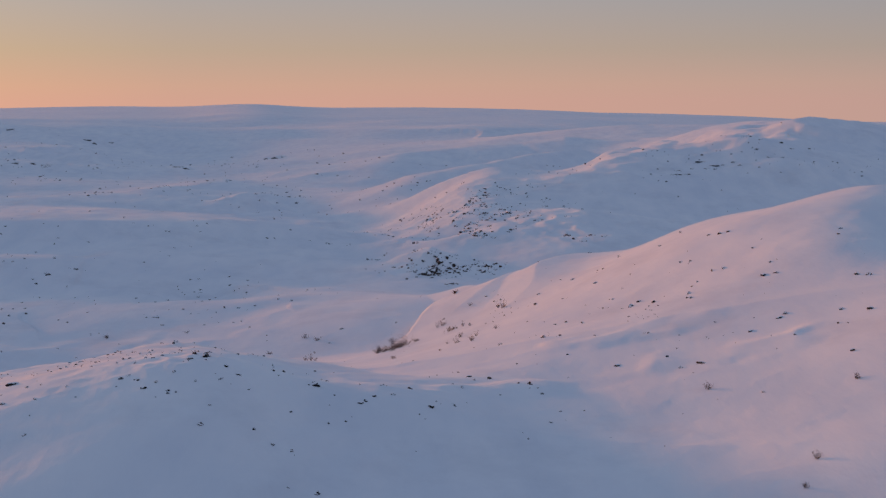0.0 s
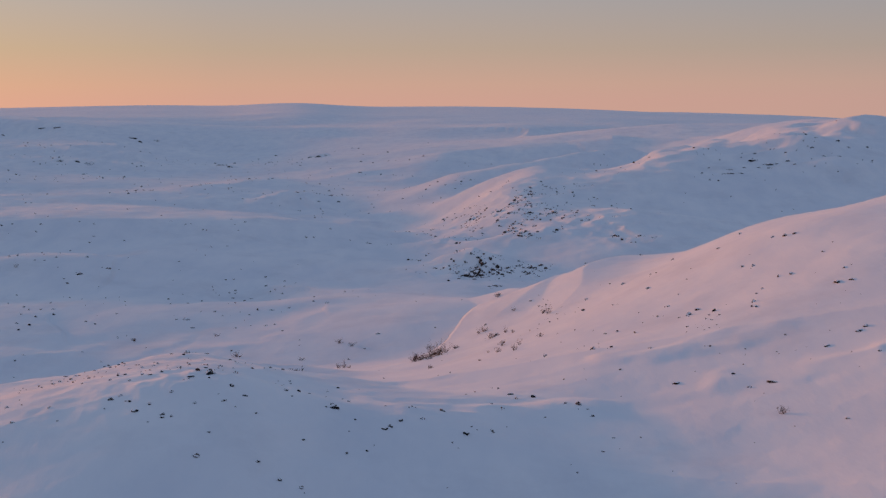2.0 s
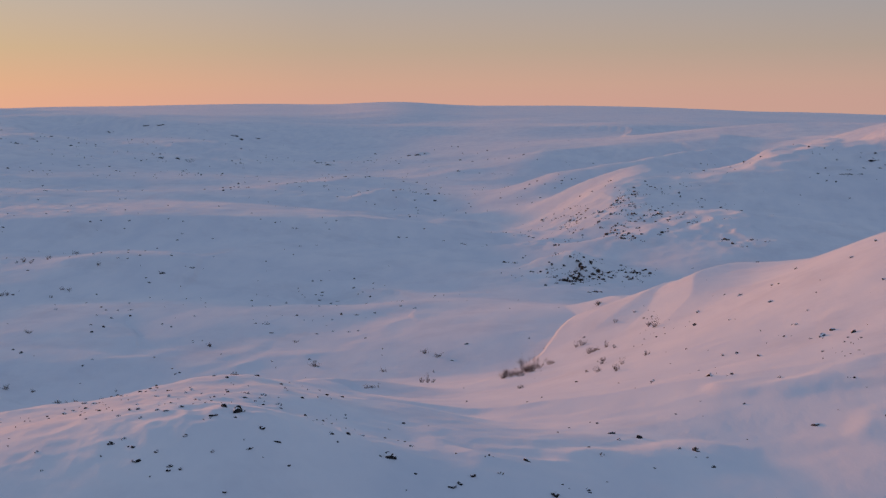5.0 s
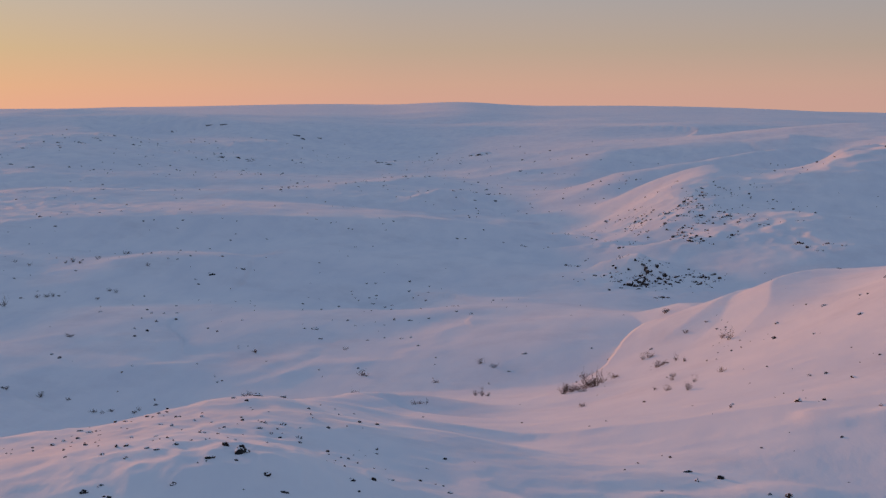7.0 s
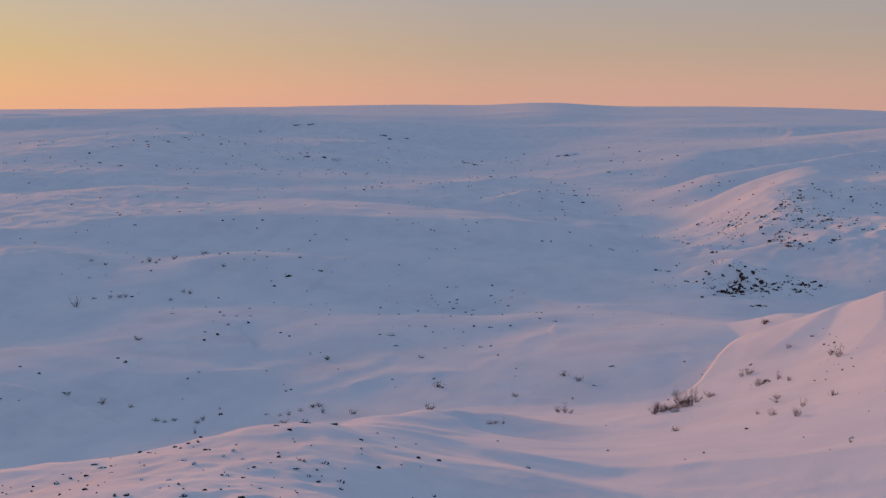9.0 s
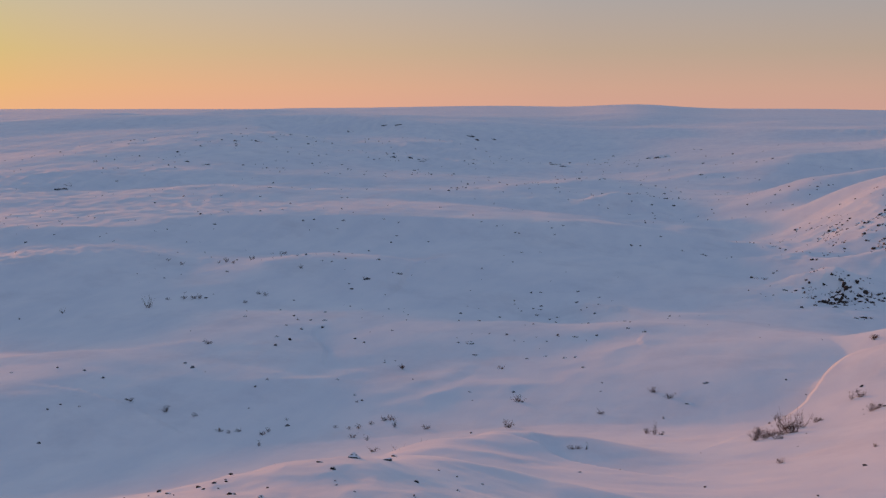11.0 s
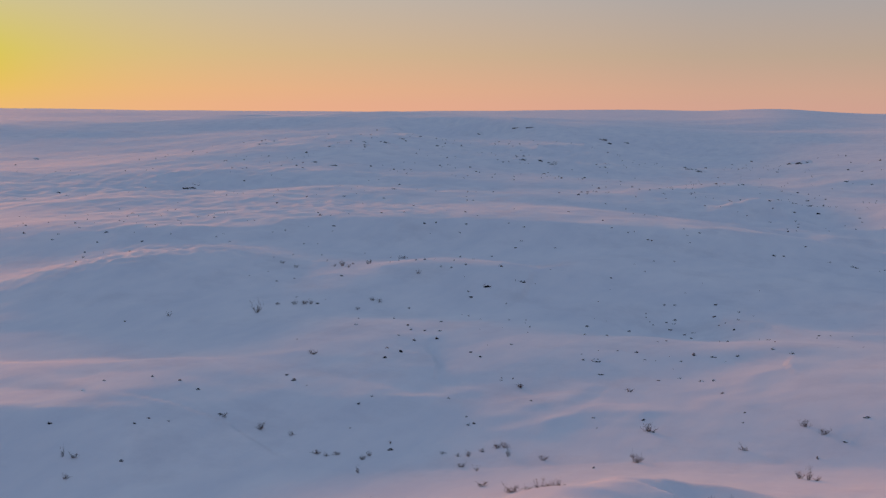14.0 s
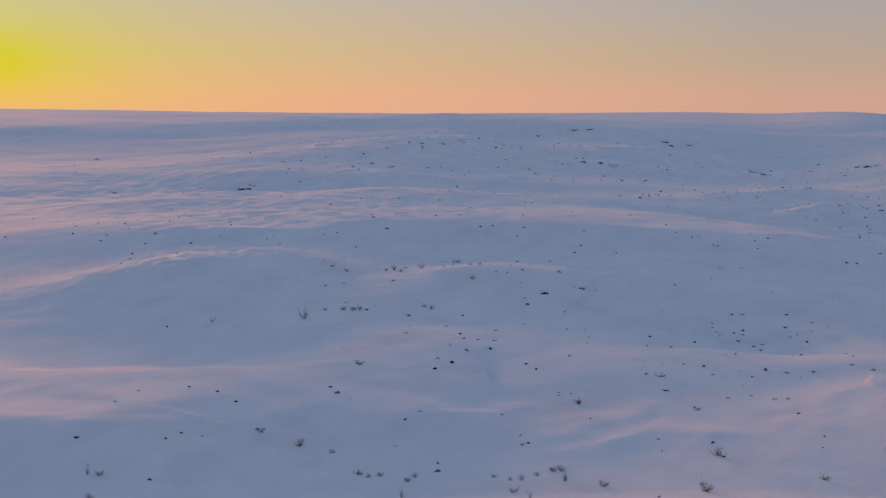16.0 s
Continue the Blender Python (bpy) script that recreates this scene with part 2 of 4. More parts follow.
ridge(13.1, 2.5, (-231, 556), (-222, 640), (-183, 677), (-161, 781), (-157, 917))
ridge(10.5, 3.0, (104, 539), (126, 555), (152, 562))
ridge(11.2, 4.0, (160, 564), (187, 589))
ridge(15.7, 5.0, (213, 902), (158, 609), (234, 801), (246, 779))
ridge(12.4, 1.2, (-114, 561), (-120, 656), (-112, 703))
ridge(6.5, 1.6, (-162, 319), (-151, 333), (-140, 353))
ridge(6.3, 0.9, (-95, 341), (-83, 354), (-70, 362), (-52, 353))
ridge(9.8, 1.6, (-157, 476), (-152, 516), (-127, 530), (-102, 522))
ridge(8.1, 1.4, (-112, 383), (-109, 439), (-85, 452))
ridge(6.0, 0.6, (-195, 285), (-176, 290), (-161, 300))
ridge(3.8, 0.6, (-93, 243), (-95, 263), (-90, 272))
ridge(3.6, 0.6, (-72, 243), (-72, 256), (-67, 262))
ridge(3.5, 0.6, (-135, 215), (-132, 222), (-126, 224), (-118, 224))
ridge(3.5, 0.5, (-106, 238), (-98, 247), (-88, 245))
ridge(3.6, 0.5, (-81, 242), (-82, 257), (-78, 265))
ridge(9.2, 2.2, (-211, 465), (-184, 475), (-149, 472), (-123, 487))
ridge(12.0, 2.5, (-198, 611), (-160, 616), (-139, 642))
ridge(2.2, 0.6, (-16, 92), (-13, 93), (-10, 94))
ridge(2.2, 0.5, (-20, 91), (-17, 93))
ridge(2.2, 0.5, (-9, 92), (-7, 94))
ridge(2.2, 0.6, (-13, 120), (-6, 110), (1, 120), (10, 126))
ridge(2.2, 0.5, (25, 130), (31, 128), (39, 130))
ridge(2.2, 0.5, (15, 146), (24, 145), (32, 147))

# the lit ridge behind the basin
crest(50, 26, (-292.1, 462.6, -0.7), (-289.5, 501.3, 1.2), (-288.6, 525.9, 1.2), (-286.0, 545.2, 2.6), (-280.1, 560.3, 3.2), (-259.7, 577.1, 2.4), (-240.6, 592.0, 0.5), (-217.6, 612.7, -0.2), (-187.4, 650.0, -2.0))
# dome in the basin
crest(17, 15, (-146.9, 327.0, -1.4), (-145.4, 341.5, -0.5), (-141.4, 352.6, 0.5), (-132.9, 362.1, 1.3), (-122.7, 368.6, 0.6), (-112.9, 372.4, -1.1), (-96.6, 370.5, -5.3))
# fold before the pond
crest(14, 26, (-126.7, 210.0, -1.5), (-129.2, 225.1, -2.0), (-125.7, 234.4, -2.4), (-118.5, 244.6, -2.8), (-115.4, 257.3, -3.5), (-114.6, 265.9, -3.2), (-115.0, 279.5, -3.2), (-111.9, 287.9, -3.3), (-105.5, 295.5, -3.9), (-94.7, 293.6, -4.2), (-81.9, 287.9, -3.8))
# knoll with the streak
crest(9, 9, (-54.3, 278.6, -4.7), (-51.1, 286.5, -4.5), (-46.8, 295.5, -3.9), (-42.5, 300.4, -2.8), (-37.7, 303.1, -2.6), (-33.1, 299.7, -2.7))
# low dome beside it
crest(14, 13, (-71.7, 346.4, -11.4), (-69.6, 357.2, -10.1), (-64.6, 365.4, -8.6), (-53.1, 370.6, -8.3), (-40.4, 367.3, -9.1))
# knobs of the far basin
crest(11, 11, (-125.3, 604.7, -8.6), (-120.1, 646.7, -5.4), (-108.2, 661.2, -2.5))
crest(9, 9, (-105.4, 593.6, -12.9), (-98.5, 622.3, -11.3), (-88.4, 637.1, -10.7))
crest(9, 9, (-75.9, 571.2, -13.8), (-67.5, 582.4, -12.0), (-58.1, 587.5, -12.8))
# the great outcrop
crest(25, 25, (25.6, 609.4, 14.3), (28.3, 564.3, 10.8), (29.7, 524.1, 7.0), (26.6, 484.2, 2.5), (21.9, 456.5, -1.1))
# its shoulder
crest(22, 20, (29.9, 459.0, 0.7), (39.6, 464.3, 3.2), (53.5, 466.9, 4.7), (64.8, 465.4, 3.6))
# mound of the small outcrop
crest(9, 9, (-12.2, 395.7, -6.3), (-9.1, 398.8, -3.0), (-3.8, 400.9, -1.1), (1.6, 403.0, -3.2), (9.9, 403.9, -6.2))
# mound behind it
crest(12, 10, (-32.9, 443.6, -9.6), (-24.1, 451.2, -6.6), (-11.9, 459.8, -5.4), (-3.5, 461.9, -8.0))
# edge of the plateau
crest(17, 60, (-222.0, 397.9, 2.9), (-214.3, 408.9, 3.7), (-203.9, 420.0, 4.4), (-186.1, 434.2, 4.7), (-160.1, 450.6, 3.7), (-135.6, 462.0, 2.5), (-108.0, 470.2, 0.9))
# floor of the far valley
crest(24, 34, (-373.5, 619.5, -9.8), (-353.5, 638.7, -8.5), (-335.0, 655.6, -7.1), (-310.0, 674.9, -7.4), (-283.7, 693.2, -8.3), (-256.4, 710.3, -9.0))
# edge of the far valley
crest(30, 60, (-427, 698, 0.2), (-412, 732, 0.1), (-392, 755, -0.1), (-364, 765, -2.6), (-325, 784, -3.9), (-290, 794, -6.6))
# foot of the wind-swept slope
crest(20, 20, (-2.3, 268.0, 0.0), (6.0, 268.0, 4.1), (13.7, 262.6, 8.5), (18.3, 259.3, 11.1), (23.7, 256.7, 13.7))
# lip of the near ridge
crest(9, 6, (-37.0, 172.3, 10.2), (-37.0, 178.6, 8.9), (-36.3, 187.2, 7.0), (-33.6, 189.9, 6.6), (-31.0, 190.6, 6.1))
# long fells
crest(50, 42, (-42, 1019, -1.2), (-20, 1070, 2.9), (26, 1100, 5.7), (72, 1118, 8.6), (113, 1114, 13.8))
crest(26, 24, (-15.9, 709.8, 0.3), (-3, 740, 3.2), (18, 760, 6.5), (32, 769, 8.5), (55, 798, 11.8), (92, 835, 13.6))
# dark far swell
crest(150, 120, (-84, 1618, -2.3), (-24, 1700, 8.6), (40, 1720, 12.1), (94, 1697, 9.3), (146, 1654, 1.7))
# far fells
crest(140, 130, (-1037, 1803, 23.0), (-996, 1884, 29.7), (-959, 1938, 32.8), (-897, 1946, 31.3), (-794, 1927, 24.5))
crest(110, 110, (-1514, 2083, 14.1), (-1462, 2147, 21.2), (-1414, 2180, 21.4), (-1364, 2188, 13.7))
crest(120, 150, (-778, 1715, 18.9), (-727, 1793, 25.7), (-678, 1812, 23.5), (-590, 1770, 17.9))
# frozen ponds
pond(-162, 262, 42, 22, 30, -4.8)
pond(-520, 1330, 250, 90, 133, 2.0)
# bedrock close under the snow
rough(-33, 118, 12, 0.22, 3.4)
rough(-22, 106, 9, 0.22, 2.6)
rough(6, 520, 36, 1.6, 11)
rough(45, 450, 26, 1.3, 8)
rough(-2, 388, 14, 1.2, 6)
rough(-12, 455, 14, 0.9, 6)
rough(140, 610, 70, 2.2, 16)
rough(215, 800, 110, 3.0, 22)
rough(-115, 665, 40, 1.2, 12)
rough(-200, 335, 28, 0.9, 6)
rough(-245, 470, 60, 1.0, 9)
rough(-420, 620, 110, 2.0, 16)
rough(-500, 1100, 170, 3.0, 26)
rough(-360, 1060, 90, 2.5, 22)

# height of the far rim, by the degrees from straight ahead
SKYLINE = ((-180, 10), (-70, 16), (-50, 24), (-42, 22), (-27, 18), (-20, 27), (-17, 31), (-12, 27), (-9.3, 41), (-6.5, 22), (0, 16), (5, 8), (10, -6), (18, -34), (30, -46), (60, 0), (180, 10))
PROFILE = ((1, 18), (60, 17), (110, 12), (190, -2), (400, -6), (800, -8), (1500, -12), (2600, 2), (4000, 24), (4900, 30))


def lattice(ix, iy, seed):
    """Random values, one for each corner of a square lattice."""
    v = np.sin(ix * 127.1 + iy * 311.7 + seed * 74.7) * 43758.5453
    return v - np.floor(v)


def waves(x, y, seed):
    """Smooth noise between -1 and 1 with cells of size 1."""
    ix, iy = np.floor(x), np.floor(y)
    fx, fy = x - ix, y - iy
    ux, uy = fx * fx * fx * (fx * (fx * 6 - 15) + 10), fy * fy * fy * (fy * (fy * 6 - 15) + 10)

    def corner(dx, dy):
        a = lattice(ix + dx, iy + dy, seed) * 2 * np.pi
        return np.cos(a) * (fx - dx) + np.sin(a) * (fy - dy)
    low = corner(0, 0) * (1 - ux) + corner(1, 0) * ux
    high = corner(0, 1) * (1 - ux) + corner(1, 1) * ux
    return (low * (1 - uy) + high * uy) * 1.5


def step(a, b, v):
    k = np.clip((v - a) / (b - a), 0, 1)
    return k * k * (3 - 2 * k)


def raise_crests(x, y, z):
    """Draws the ground up or down to the crests."""
    z = z.copy()
    for front, back, line in CRESTS:
        far = 3 * max(front, back)
        here = ((x > min(p[0] for p in line) - far) & (x < max(p[0] for p in line) + far)
                & (y > min(p[1] for p in line) - far) & (y < max(p[1] for p in line) + far))
        if not here.any():
            continue
        px, py, width = x[here], y[here], min(front, back)
        wx = px + 0.35 * width * waves(px / (1.9 * width), py / (1.9 * width), 21)
        wy = py + 0.35 * width * waves(px / (1.9 * width), py / (1.9 * width), 22)
        near, top, lean = np.full(px.shape, 1e12), np.zeros(px.shape), np.zeros(px.shape)
        for (ax, ay, az), (bx, by, bz) in zip(line, line[1:]):
            k = np.clip(((wx - ax) * (bx - ax) + (wy - ay) * (by - ay)) / ((bx - ax) ** 2 + (by - ay) ** 2), 0, 1)
            away = (wx - ax - k * (bx - ax)) ** 2 + (wy - ay - k * (by - ay)) ** 2
            closer = away < near
            near = np.where(closer, away, near)
            top = np.where(closer, az + k * (bz - az), top)
            qx, qy = ax + k * (bx - ax), ay + k * (by - ay)
            out = np.hypot(wx - CENTRE[0], wy - CENTRE[1]) - np.hypot(qx - CENTRE[0], qy - CENTRE[1])
            lean = np.where(closer, out / np.sqrt(away + 0.01), lean)
        s = front + (back - front) * step(-0.8, 0.8, lean)
        z[here] += (top - z[here]) * np.exp(-near / (2.0 * s * s))
    return z


def ground(x, y):
    """The height of the snow at x, y (arrays)."""
    x, y = np.atleast_1d(np.asarray(x, float)), np.atleast_1d(np.asarray(y, float))
    r = np.maximum(np.hypot(x - CENTRE[0], y - CENTRE[1]), 1)
    turn = np.degrees(np.arctan2(x - CENTRE[0], y - CENTRE[1]))
    z = np.interp(np.log(r), np.log([p[0] for p in PROFILE]), [p[1] for p in PROFILE])
    rim = sum(np.interp(turn + d, [p[0] for p in SKYLINE], [p[1] for p in SKYLINE]) for d in (-1.6, -1.0, -0.5, 0, 0.5, 1.0, 1.6)) / 7
    z = z + (rim - z) * step(math.log(1000), math.log(4700), np.log(r))
    z, x, y = np.array(z, float), np.broadcast_to(x, z.shape), np.broadcast_to(y, z.shape)
    for width, height, line in RIDGES:
        far = 5 * width
        here = ((x > min(p[0] for p in line) - far) & (x < max(p[0] for p in line) + far)
                & (y > min(p[1] for p in line) - far) & (y < max(p[1] for p in line) + far))
        if not here.any():
            continue
        px, py = x[here], y[here]
        near = np.full(px.shape, 1e9)
        wx = px + 1.1 * width * waves(px / (2.3 * width), py / (2.3 * width), 21)
        wy = py + 1.1 * width * waves(px / (2.3 * width), py / (2.3 * width), 22)
        for (ax, ay), (bx, by) in zip(line, line[1:]):
            length = max((bx - ax) ** 2 + (by - ay) ** 2, 0.01)
            k = np.clip(((wx - ax) * (bx - ax) + (wy - ay) * (by - ay)) / length, 0, 1)
            near = np.minimum(near, (wx - ax - k * (bx - ax)) ** 2 + (wy - ay - k * (by - ay)) ** 2)
        z[here] += height * (0.8 + 0.5 * waves(px / (4 * width), py / (4 * width), 23)) * np.exp(-near / (2 * width * width))
    for cx, cy, s, a in HILLS:
        z = z + a * np.exp(-((x - cx) ** 2 + (y - cy) ** 2) / (2 * s * s))
    z = z - 4 * step(2300, 2900, r) * (1 - step(3900, 4700, r)) * (1 - step(4, 14, turn))
    calm = np.ones(z.shape)
    for cx, cy, long, short, a, _ in PONDS:
        u, v = (x - cx) * math.cos(a) + (y - cy) * math.sin(a), (y - cy) * math.cos(a) - (x - cx) * math.sin(a)
        calm = calm * step(0.7, 1.3, np.hypot(u / long, v / short))
    calm = calm * (1 - 0.65 * np.exp(-((x - 42) / 34) ** 2 - ((y - 138) / 42) ** 2))     # the wind-swept slope
    swells = ((120, 0.017), (280, 0.024), (650, 0.028), (50, 0.015), (22, 0.018), (9, 0.022), (4, 0.024), (1.6, 0.022))
    for k, (size, part) in enumerate(swells):
        if k == 4:
            z = raise_crests(x, y, z)
            for cx, cy, long, short, a, level in PONDS:
                u, v = (x - cx) * math.cos(a) + (y - cy) * math.sin(a), (y - cy) * math.cos(a) - (x - cx) * math.sin(a)
                z = z + (level - z) * (1 - step(0.6, 1.25, np.hypot(u / long, v / short) + 0.15 * waves(x / short * 1.5, y / short * 1.5, 41)))
        k = (5, 6, 7, 4, 3, 2, 1, 0)[k]
        w = (1 - 0.65 * step(1500, 3000, r)) * (1 - 0.45 * step(125, 185, r) * (1 - step(550, 800, r))) * step(0.006, 0.02, size / r) * step(0.0, 0.75, 0.42 * r / size - 0.3)
        soft = step(125, 185, r) if size > 15 else 0.0
        if w.max() > 0:
            c, s = math.cos(0.7 * k), math.sin(0.7 * k)
            v = waves((x * c - y * s) / size + 13 * k, (x * s + y * c) / size * 0.8 + 7 * k, k)
            z = z + calm * w * size * part * ((0.65 + 0.2 * soft) * v + (0.7 - 0.5 * soft) * (0.32 - np.abs(v)))
    for cx, cy, reach, height, grain in ROUGH:
        w = np.exp(-((x - cx) ** 2 + (y - cy) ** 2) / (2 * reach * reach))
        here = w > 0.02
        if here.any():
            px, py = x[here] * 0.8 - y[here] * 0.6, x[here] * 0.6 + y[here] * 0.8
            v = np.abs(waves(px / (grain * 1.3), py / grain, 51)) * 1.2 + 0.3 * np.abs(waves(px * 1.9 / grain, py * 2.4 / grain, 52))
            z[here] += w[here] * height * (0.55 - v)
    return z


def make_ground():
    fine = np.arange(-68.0, 34.0, 0.11)
    coarse = np.arange(34.0, 292.0, 3.0)
    angles = np.radians(np.concatenate([fine, coarse]))
    radii = np.concatenate([[6.0, 12, 18, 24, 30], np.exp(np.arange(math.log(34), math.log(800), 0.0046)), np.exp(np.arange(math.log(800), math.log(4950), 0.0068))])
    a, r = np.meshgrid(angles, radii)
    x, y = CENTRE[0] + r * np.sin(a), CENTRE[1] + r * np.cos(a)
    z = ground(x, y)
    rows, cols = a.shape
    verts = np.concatenate([np.stack([x, y, z], -1).reshape(-1, 3),
                            [[CENTRE[0], CENTRE[1], float(ground(CENTRE[0], CENTRE[1])[0])]]])
    i = np.arange((rows - 1) * cols).reshape(rows - 1, cols)
    j = np.roll(i, -1, axis=1)
    quads = np.stack([i, i + cols, j + cols, j], -1).reshape(-1, 4)
    c = np.arange(cols)
    fan = np.stack([np.full(cols, rows * cols), c, np.roll(c, -1)], -1)
    mesh = bpy.data.meshes.new("ground")
    mesh.vertices.add(len(verts))
    mesh.vertices.foreach_set("co", verts.ravel())
    loops = np.concatenate([quads.ravel(), fan.ravel()])
    mesh.loops.add(len(loops))
    mesh.loops.foreach_set("vertex_index", loops)
    starts = np.concatenate([np.arange(len(quads)) * 4, len(quads) * 4 + np.arange(cols) * 3])
    mesh.polygons.add(len(starts))
    mesh.polygons.foreach_set("loop_start", starts)
    mesh.polygons.foreach_set("use_smooth", np.ones(len(starts), bool))
    mesh.update()
    mesh.validate()
    mesh.materials.append(SNOW)
    return tagged(new("ground", mesh), "wind-packed snow over rolling fells and frozen basins", "snow", kind="structure")


make_ground()


# ---- things on the snow ----
def rock_material(name, dark, light):
    m, n = material(name)
    where = n.add("ShaderNodeTexCoord").outputs["Object"]
    chance = n.add("ShaderNodeObjectInfo").outputs["Random"]
    grain = n.noise(where, 6.0, 8, 0.65)
    patch = n.noise(where, 1.6, 4)
    colour = n.mix(grain, (*dark, 1), (*light, 1))
    colour = n.mix(n.ramp(patch, [(0.5, (0, 0, 0)), (0.62, (0.55, 0.55, 0.55))]), colour, (0.07, 0.062, 0.055, 1))
    colour = n.mix(n.math("MULTIPLY", chance, 0.5), colour, (0.02, 0.021, 0.025, 1))
    finish(n, colour, 0.85, grain, 0.6, 0.05)
    return m


def twig_material(name, dark, light):
    m, n = material(name)
    where = n.add("ShaderNodeTexCoord").outputs["Object"]
    colour = n.mix(n.noise(where, 9.0, 3), (*dark, 1), (*light, 1))
    finish(n, colour, 0.8)
    return m


ROCK = rock_material("dark_gneiss", (0.007, 0.007, 0.009), (0.024, 0.022, 0.023))
CRAG = rock_material("weathered_crag", (0.028, 0.021, 0.019), (0.11, 0.075, 0.058))
CAP = snow_material("snow_cap")
BARK = twig_material("birch_bark", (0.05, 0.038, 0.036), (0.12, 0.085, 0.075))
TWIG = twig_material("birch_twigs", (0.05, 0.03, 0.025), (0.12, 0.07, 0.055))


def part(name, bm, mat, parent=None, label="", smooth=False):
    """Links a bmesh as one mesh object, under a thing or on its own."""
    mesh = bpy.data.meshes.new(name)
    bm.normal_update()
    bm.to_mesh(mesh)
    bm.free()
    mesh.polygons.foreach_set("use_smooth", np.full(len(mesh.polygons), smooth))
    mesh.materials.append(mat)
    ob = new(name, mesh)
    ob.parent = parent
    return tagged(ob, label) if label else ob


def rough_ball(rng, detail, lumps, cuts, stretch):
    """A lump of rock, about 1 wide, with broken faces."""
    bm = bmesh.new()
    bmesh.ops.create_icosphere(bm, subdivisions=detail, radius=0.5)
    off = Vector((rng.uniform(0, 50), rng.uniform(0, 50), rng.uniform(0, 50)))
    planes = []
    for _ in range(cuts):
        way = Vector((rng.uniform(-1, 1), rng.uniform(-1, 1), rng.uniform(-0.4, 0.8))).normalized()
        planes.append((way, rng.uniform(0.27, 0.42)))
    for v in bm.verts:
        v.co *= 1 + lumps * noise.noise(v.co * 2.2 + off) + 0.4 * lumps * noise.noise(v.co * 5.5 + off)
        for way, far in planes:
            over = v.co.dot(way) - far
            if over > 0:
                v.co -= way * over
        v.co = Vector((v.co.x * stretch[0], v.co.y * stretch[1], v.co.z * stretch[2]))
    return bm


def snow_on(rock_bm, rng, depth, reach):
    """A cushion of snow over the upper faces of a rock."""
    bm = rock_bm.copy()
    bm.normal_update()
    off = Vector((rng.uniform(0, 50), rng.uniform(0, 50), 0))
    gone = [f for f in bm.faces if f.normal.z < reach + 0.35 * noise.noise(f.calc_center_median() * 3 + off)]
    bmesh.ops.delete(bm, geom=gone, context="FACES")
    edge = {v for e in bm.edges if e.is_boundary for v in e.verts}
    for v in bm.verts:
        v.co += Vector((0, 0, 0.012 if v in edge else depth)) + v.normal * (0.015 if v in edge else depth * 0.25)
    return bm


def make_rock(name, mat, seed, stretch, lumps=0.35, cuts=5, depth=0.045, reach=0.72, label="", category="", group=""):
    rng = random.Random(seed)
    bm = rough_ball(rng, 3, lumps, cuts, stretch)
    cap = snow_on(bm, rng, depth, reach)
    thing = tagged(new(name), label, category, group)
    part("rock", bm, mat, thing, "dark bare rock")
    part("snow_cap", cap, CAP, thing, "rounded cap of wind-packed snow", True)
    return thing


def stand_in_row(kinds):
    """The first of each kind waits until its own place is known."""
    return {"kinds": kinds, "used": set(), "count": 0}


def set_down(row, x, y, size, sink, tall=1.0, turn=None):
    """Sets the next of a row of kinds on the snow at x, y."""
    k = (row["count"] * 7 + int(abs(x * 3.7 + y * 1.3))) % len(row["kinds"])
    row["count"] += 1
    rng = random.Random(int(x * 91 + y * 57))
    z = float(ground(x, y)[0])
    yaw = rng.uniform(0, 360) if turn is None else turn + rng.uniform(-25, 25)
    scale = Matrix.Diagonal((size, size * rng.uniform(0.8, 1.15), size * tall * rng.uniform(0.85, 1.15), 1))
    m = pose(x, y, z - sink * size, rng.uniform(-7, 7), rng.uniform(-7, 7), yaw) @ scale
    first = row["kinds"][k]
    if k in row["used"]:
        ob = copy_thing(first, Matrix())
    else:
        row["used"].add(k)
        ob = first
    ob.matrix_basis = m
    return ob


BOULDERS = stand_in_row([make_rock("boulder", ROCK, 10 + k, s, label=text, category="boulder", group="boulders on the snow")
                         for k, (s, text) in enumerate((
                             ((1.0, 0.75, 0.6), "dark rough boulder capped with snow"),
                             ((1.15, 0.7, 0.5), "flat dark boulder half buried in snow"),
                             ((0.9, 0.85, 0.7), "blocky grey-brown boulder with a snow cap"),
                             ((1.3, 0.6, 0.42), "long low slab of dark rock in the snow"),
                             ((1.0, 0.9, 0.55), "rounded dark boulder sunk into wind-packed snow"),
                             ((1.1, 0.65, 0.65), "angular dark boulder with snow on its top")))])
CRAGS = stand_in_row([make_rock("outcrop_rock", CRAG, 40 + k, s, 0.45, 7, 0.05, 0.6, "broken brown outcrop rock streaked with snow", "rock", "rocks of the outcrops")
                      for k, s in enumerate(((1.1, 0.8, 0.8), (1.3, 0.7, 0.65), (0.9, 0.8, 1.0), (1.2, 0.9, 0.7)))])
LEDGES = stand_in_row([make_rock("rock_ledge", ROCK, 60 + k, s, 0.4, 6, 0.05, 0.4, "long dark rock ledge on a far snowy fell", "rock ledge", "ledges on the far fells")
                       for k, s in enumerate(((1.6, 0.5, 0.3), (1.9, 0.45, 0.26), (1.3, 0.6, 0.34)))])


